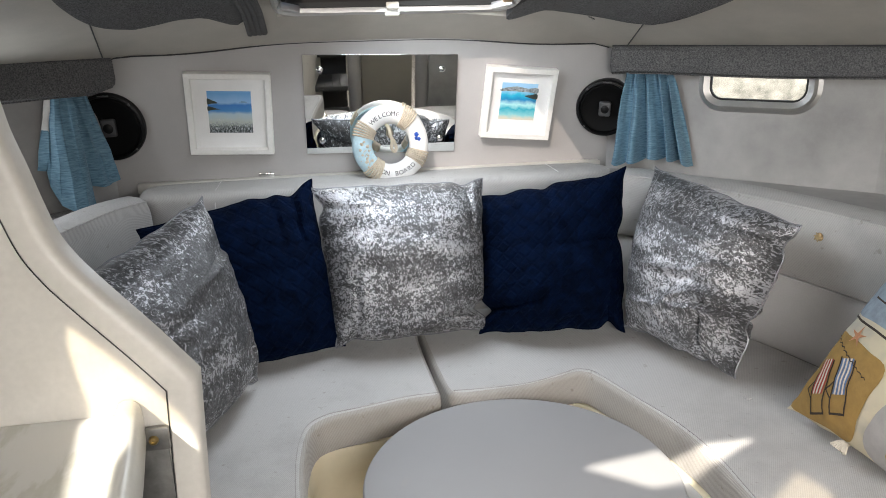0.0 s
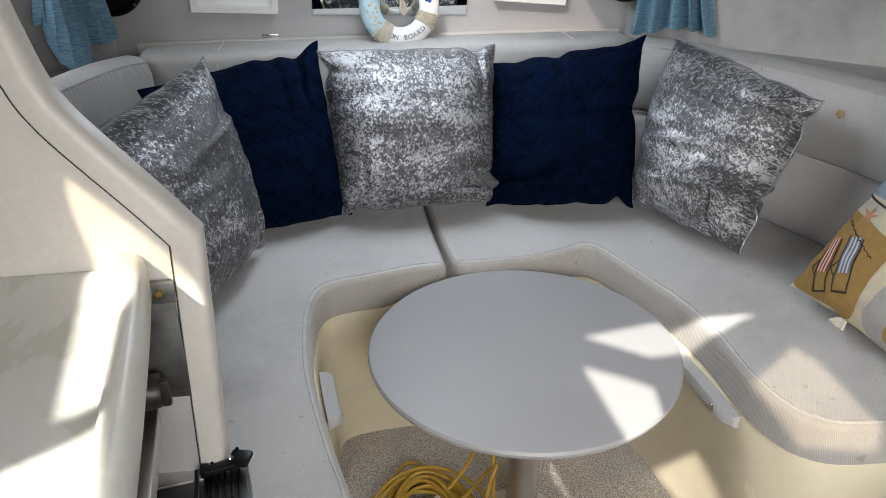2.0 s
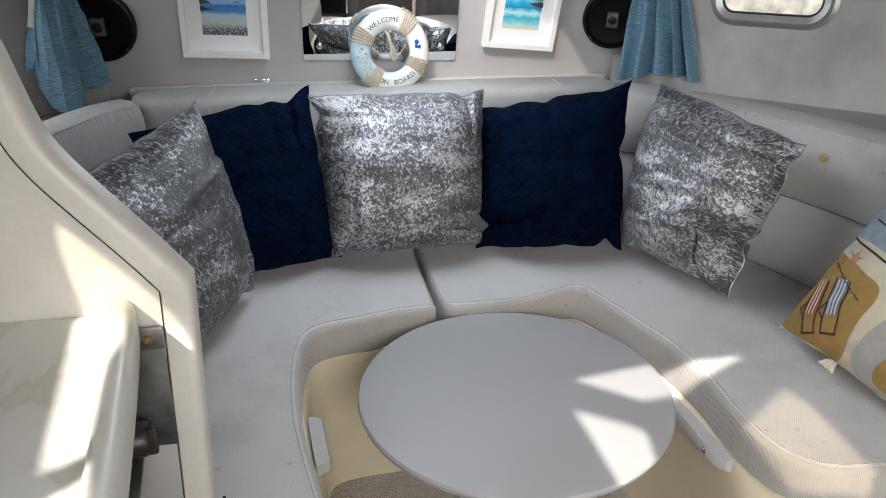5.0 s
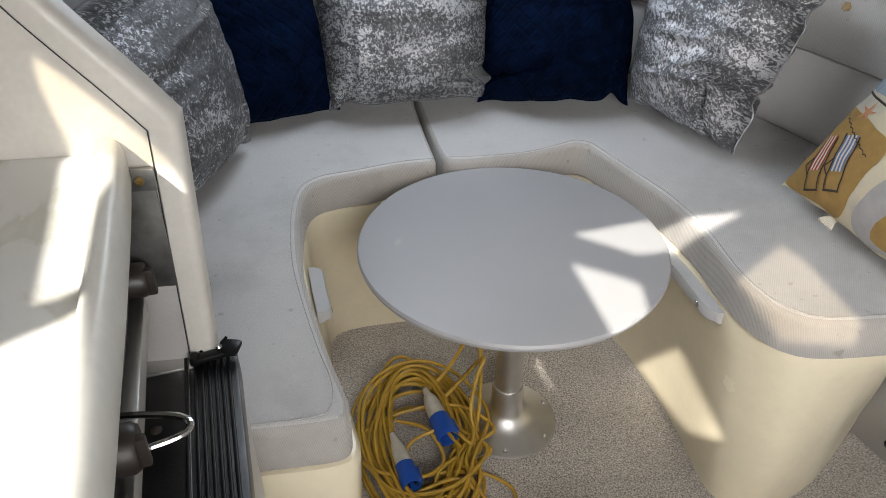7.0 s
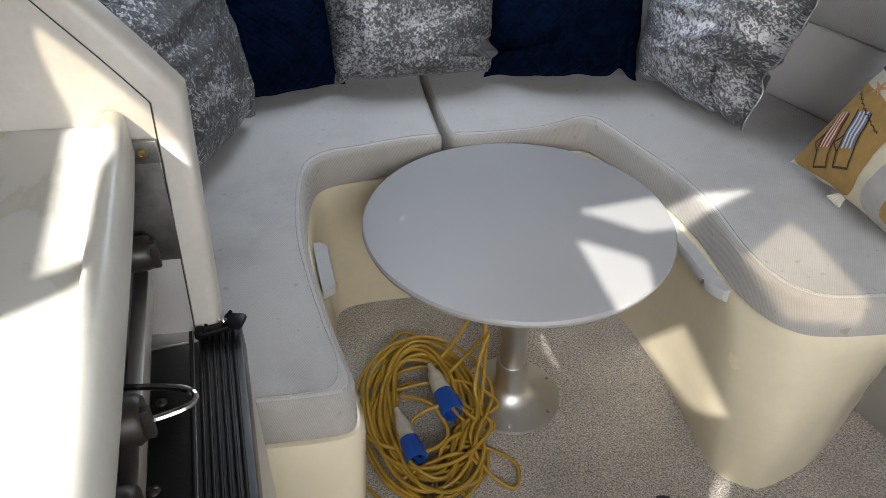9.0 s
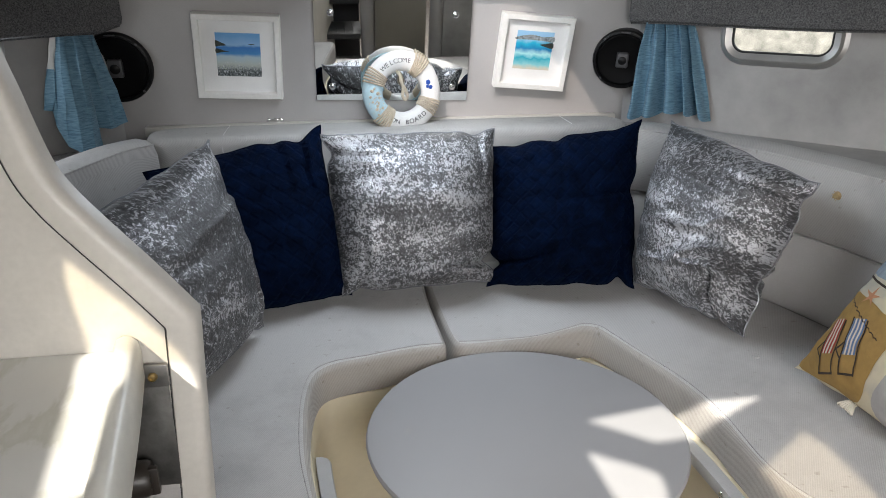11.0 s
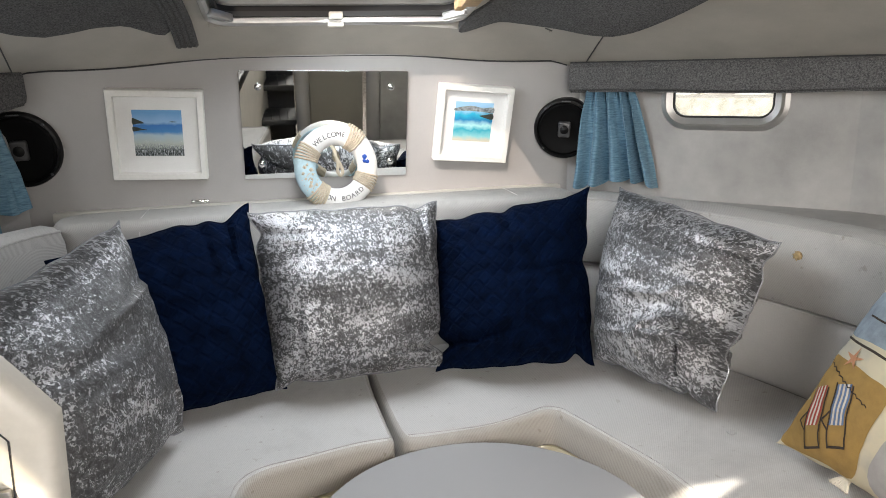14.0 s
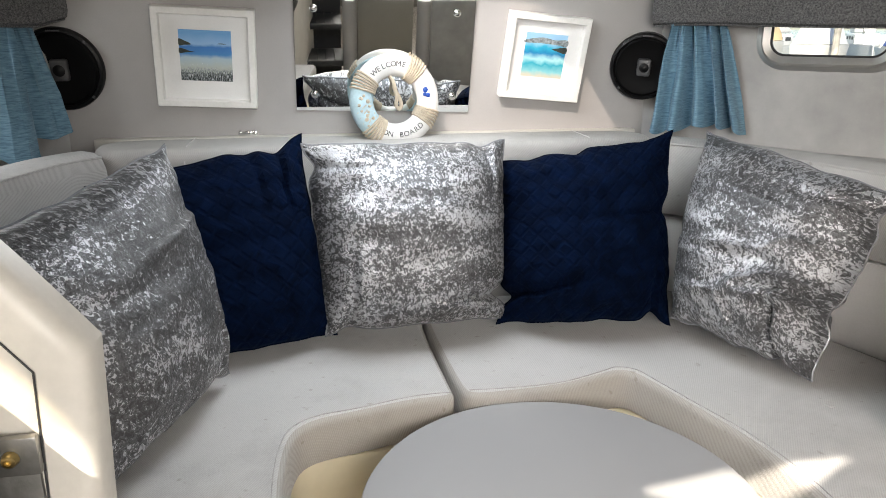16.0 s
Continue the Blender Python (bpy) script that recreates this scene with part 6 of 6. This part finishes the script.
tagged(link_mesh("sun_mask_pane", pane, MASK_TINT, smooth=False), "unseen tinted pane added to dim the seat's sun patch", "window", kind="structure")
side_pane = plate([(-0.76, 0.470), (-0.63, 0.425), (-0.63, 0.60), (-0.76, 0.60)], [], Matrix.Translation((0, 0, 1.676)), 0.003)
tagged(link_mesh("sun_mask_pane", side_pane, MASK_TINT_PALE, smooth=False), "unseen tinted strip added to dim the side sun patch", "window", kind="structure")
bm = box((0.0, -1.0, 0.9), (3.2, 0.05, 1.8))
tagged(link_mesh("wall_south", bm, BROWN_DOOR, smooth=False), "taupe aft bulkhead of the cabin", "wall", kind="structure")
step_box = empty("step_locker", "taupe step locker with ivory corner posts in the aisle", "locker")
part("front", box((0.134, 0.48, 0.504), (0.262, 0.16, 0.540), None, 0.004), BROWN_DOOR, step_box)
for x in (-0.035, 0.318):
    part("corner_post", tube([(x, 0.55, SOLE), (x, 0.55, 0.775)], 0.034, 20), VINYL, step_box, "grey rounded corner post")
steps = empty("companionway_steps", "dark companionway steps with ribbed treads", "steps")
for k in range(3):
    part("tread", box((-0.19, 0.68 - 0.13 * k, SOLE + 0.13 + 0.13 * k), (0.24, 0.16, 0.03), None, 0.005), DARK, steps)
    for q in range(5):
        part("grip_rib", box((-0.27 + 0.04 * q, 0.68 - 0.13 * k, SOLE + 0.147 + 0.13 * k), (0.006, 0.14, 0.004), None, 0.001), BLACK_DUSTY, steps)
part("riser", box((-0.19, 0.34, 0.58), (0.24, 0.02, 0.69), None), DARK, steps)
locker2 = empty("side_locker", "grey locker front beside the aisle", "locker")
part("front", box((0.49, 0.48, 0.504), (0.27, 0.16, 0.540), None, 0.004), VINYL_SIDE, locker2)
for x0, x1 in ((-0.30, -0.06), (0.20, 0.56)):
    bm = slab([(x0, 0.76), (x1, 0.76), (x1, 0.92), ((x0 + x1) / 2, 0.935), (x0, 0.92)], SOLE + 0.10, 0.45, 0.03)
    tagged(link_mesh("step_cushion", bm, LEATHERETTE), "white padded step cushion beside the aisle", "cushion")
    tagged(link_mesh("step_plinth", box(((x0 + x1) / 2, 0.84, SOLE + 0.05), (x1 - x0 - 0.04, 0.14, 0.10), None, 0.004), GELCOAT), "cream plinth under the step cushion", "plinth")
cab = empty("galley_cabinet", "white galley cabinet below the worktop", "cabinet")
part("body", plate([(-1.45, -0.2), (-0.28, -0.2), (-0.30, 0.22), (-0.375, 0.70), (-0.410, 0.95), (-0.430, 1.106), (-1.45, 1.106)], [], Matrix.Translation((0, 0, 1.086)), 1.086 - SOLE), CREAM_PANEL, cab)
part("end_panel", plate([(-0.325, 1.106), (-0.3135, 1.108), (-0.272, 0.84), (-0.205, 0.40), (-0.217, 0.40), (-0.285, 0.84)], [], Matrix.Translation((0, 0, 0.850)), 0.850 - SOLE), CREAM_PANEL, cab, "ivory end panel beside the cooker door")

# ---- outside: water, moored boats and masts ----
WATER = plain("harbour_water", (0.10, 0.13, 0.14), 0.15, 0.3, 0.5, 0.3, 6, dist=0.05)
HULL_WHITE = plain("white_hull", (0.58, 0.58, 0.56), 0.35, 0.05, 1.0, 0.0, 50)
HULL_BLUE = plain("blue_cover", (0.03, 0.10, 0.40), 0.6, 0.1, 1.0, 0.1, 50)
PONTOON = plain("pontoon_planks", (0.34, 0.32, 0.28), 0.8, 0.5, 3.0, 0.2, 40)
bm = box((0, 0, -1.0), (900, 900, 0.1))
tagged(link_mesh("water", bm, WATER, smooth=False), "grey harbour water around the boat", "water", kind="structure")
tagged(link_mesh("pontoon", box((7.5, 8.0, -0.3), (16, 1.6, 0.3), Matrix.Rotation(-0.7, 4, "Z")), PONTOON, smooth=False), "sunlit planked marina pontoon", "pontoon")


def moored_boat(x, y, turn, L, cover):
    m = pose(x, y, -0.75, 0, 0, turn)
    root = empty("moored_boat", "white moored sailing boat with mast and blue sail cover" if cover else "white moored sailing boat with a bare mast", "boat", "boats in the marina")
    rings = []
    for f, w, d in ((0, 0.02, 0.9), (0.15, 0.5, 0.95), (0.4, 0.95, 0.9), (0.75, 1.0, 0.85), (1.0, 0.75, 0.85)):
        rings.append([m @ Vector((f * L - L / 2, s * w * L * 0.15 * (0.7 if z == 0 else 1), z * d)) for s, z in ((-1, 0), (-1, 1), (1, 1), (1, 0))])
    part("hull", loft(rings), HULL_WHITE, root)
    part("cabin", box((0.0, 0, 1.25), (L * 0.42, L * 0.18, 0.75), m, 0.12), HULL_WHITE, root)
    for s in (-1, 1):
        for k in range(3):
            part("cabin_window", box((-0.12 * L + 0.12 * L * k, s * L * 0.09, 1.32), (L * 0.08, 0.03, 0.22), m, 0.01), DARK, root)
    part("flybridge", box((0.06 * L, 0, 1.95), (L * 0.22, L * 0.15, 0.55), m, 0.1), HULL_BLUE if cover else HULL_WHITE, root)
    part("mast", tube([m @ Vector((-0.1 * L, 0, 0.8)), m @ Vector((-0.1 * L, 0, L * 1.15))], 0.05, 8), HULL_WHITE, root)
    part("boom_cover", tube([m @ Vector((-0.1 * L, 0, 1.9)), m @ Vector((0.3 * L, 0, 1.8))], 0.16, 8), HULL_BLUE if cover else HULL_WHITE, root)


for k, (x, y) in enumerate(((9, 13.5), (16, 10), (22, 5))):
    bm = box((0, 0, -0.3), (13.5, 4.5, 1.6), pose(x * 1.4, y * 1.45, 0, 0, 0, -40), 0.05)
    tagged(link_mesh("quay_wall", bm, PONTOON), "sunlit sandstone quay wall across the basin", "wall")
HULL_CREAM = plain("cream_cover", (0.50, 0.38, 0.22), 0.7, 0.2, 2.0, 0.1, 50)
random.seed(11)
pile = empty("mooring_post", "weathered timber mooring post with a white cap", "post", "posts along the quay")
part("post", tube([(0, 0, -1.2), (0, 0, 1.6)], 0.09, 8), PONTOON, pile)
part("cap", lathe([(0, 1.72), (0.06, 1.68), (0.11, 1.6), (0.11, 1.57), (0, 1.57)], Matrix.Identity(4), 10), HULL_WHITE, pile)
pile.location = (12.0, 20.0, 0.5)
for k in range(1, 9):
    copy_thing(pile, Matrix.Translation((12.0 + 1.5 * k, 20.0 - 1.3 * k + random.uniform(-0.5, 0.5), 0.5 + random.uniform(-0.3, 0.6))))
for k in range(14):
    x, y = 11.5 + 1.25 * k, 22.0 - 1.1 * k + random.uniform(-1, 1)
    m = pose(x, y, 0.35 + random.uniform(0, 0.7), 0, 0, 25 + 50 * random.random())
    tender = empty("covered_tender", "small covered tender moored by the quay", "boat", "tenders along the quay")
    part("hull", loft([[m @ Vector((f, s * w, z)) for s, z in ((-1, 0), (-1.15, 0.45), (1.15, 0.45), (1, 0))] for f, w in ((-1.3, 0.35), (-0.6, 0.5), (0.5, 0.48), (1.4, 0.05))]), HULL_WHITE, tender)
    part("cover", loft([[m @ Vector((f, s * w, z)) for s, z in ((-1.1, 0.46), (-0.5, 0.9 + h), (0.5, 0.9 + h), (1.1, 0.46))] for f, w, h in ((-1.25, 0.35, 0), (-0.4, 0.5, 0.35), (0.5, 0.46, 0.2), (1.3, 0.05, -0.3))]), (HULL_BLUE, HULL_CREAM, HULL_WHITE)[k % 3], tender)
for i, (x, y, t, L, c) in enumerate(((34, 40, 40, 8, 1), (28, 44, 30, 9, 0), (40, 36, 50, 8, 0), (46, 30, 45, 9, 1), (30, 52, 20, 9, 1), (38, 48, 60, 9, 0), (52, 36, 50, 9, 0), (1.5, 16, 80, 9, 0), (-1.5, 19, 70, 10, 1), (-9, 11, -40, 8, 0), (-13, 8, -45, 9, 1), (19, 2, 60, 9, 0), (44, 26, 40, 10, 1), (24, 56, 40, 10, 0))):
    moored_boat(x, y, t, L, c)
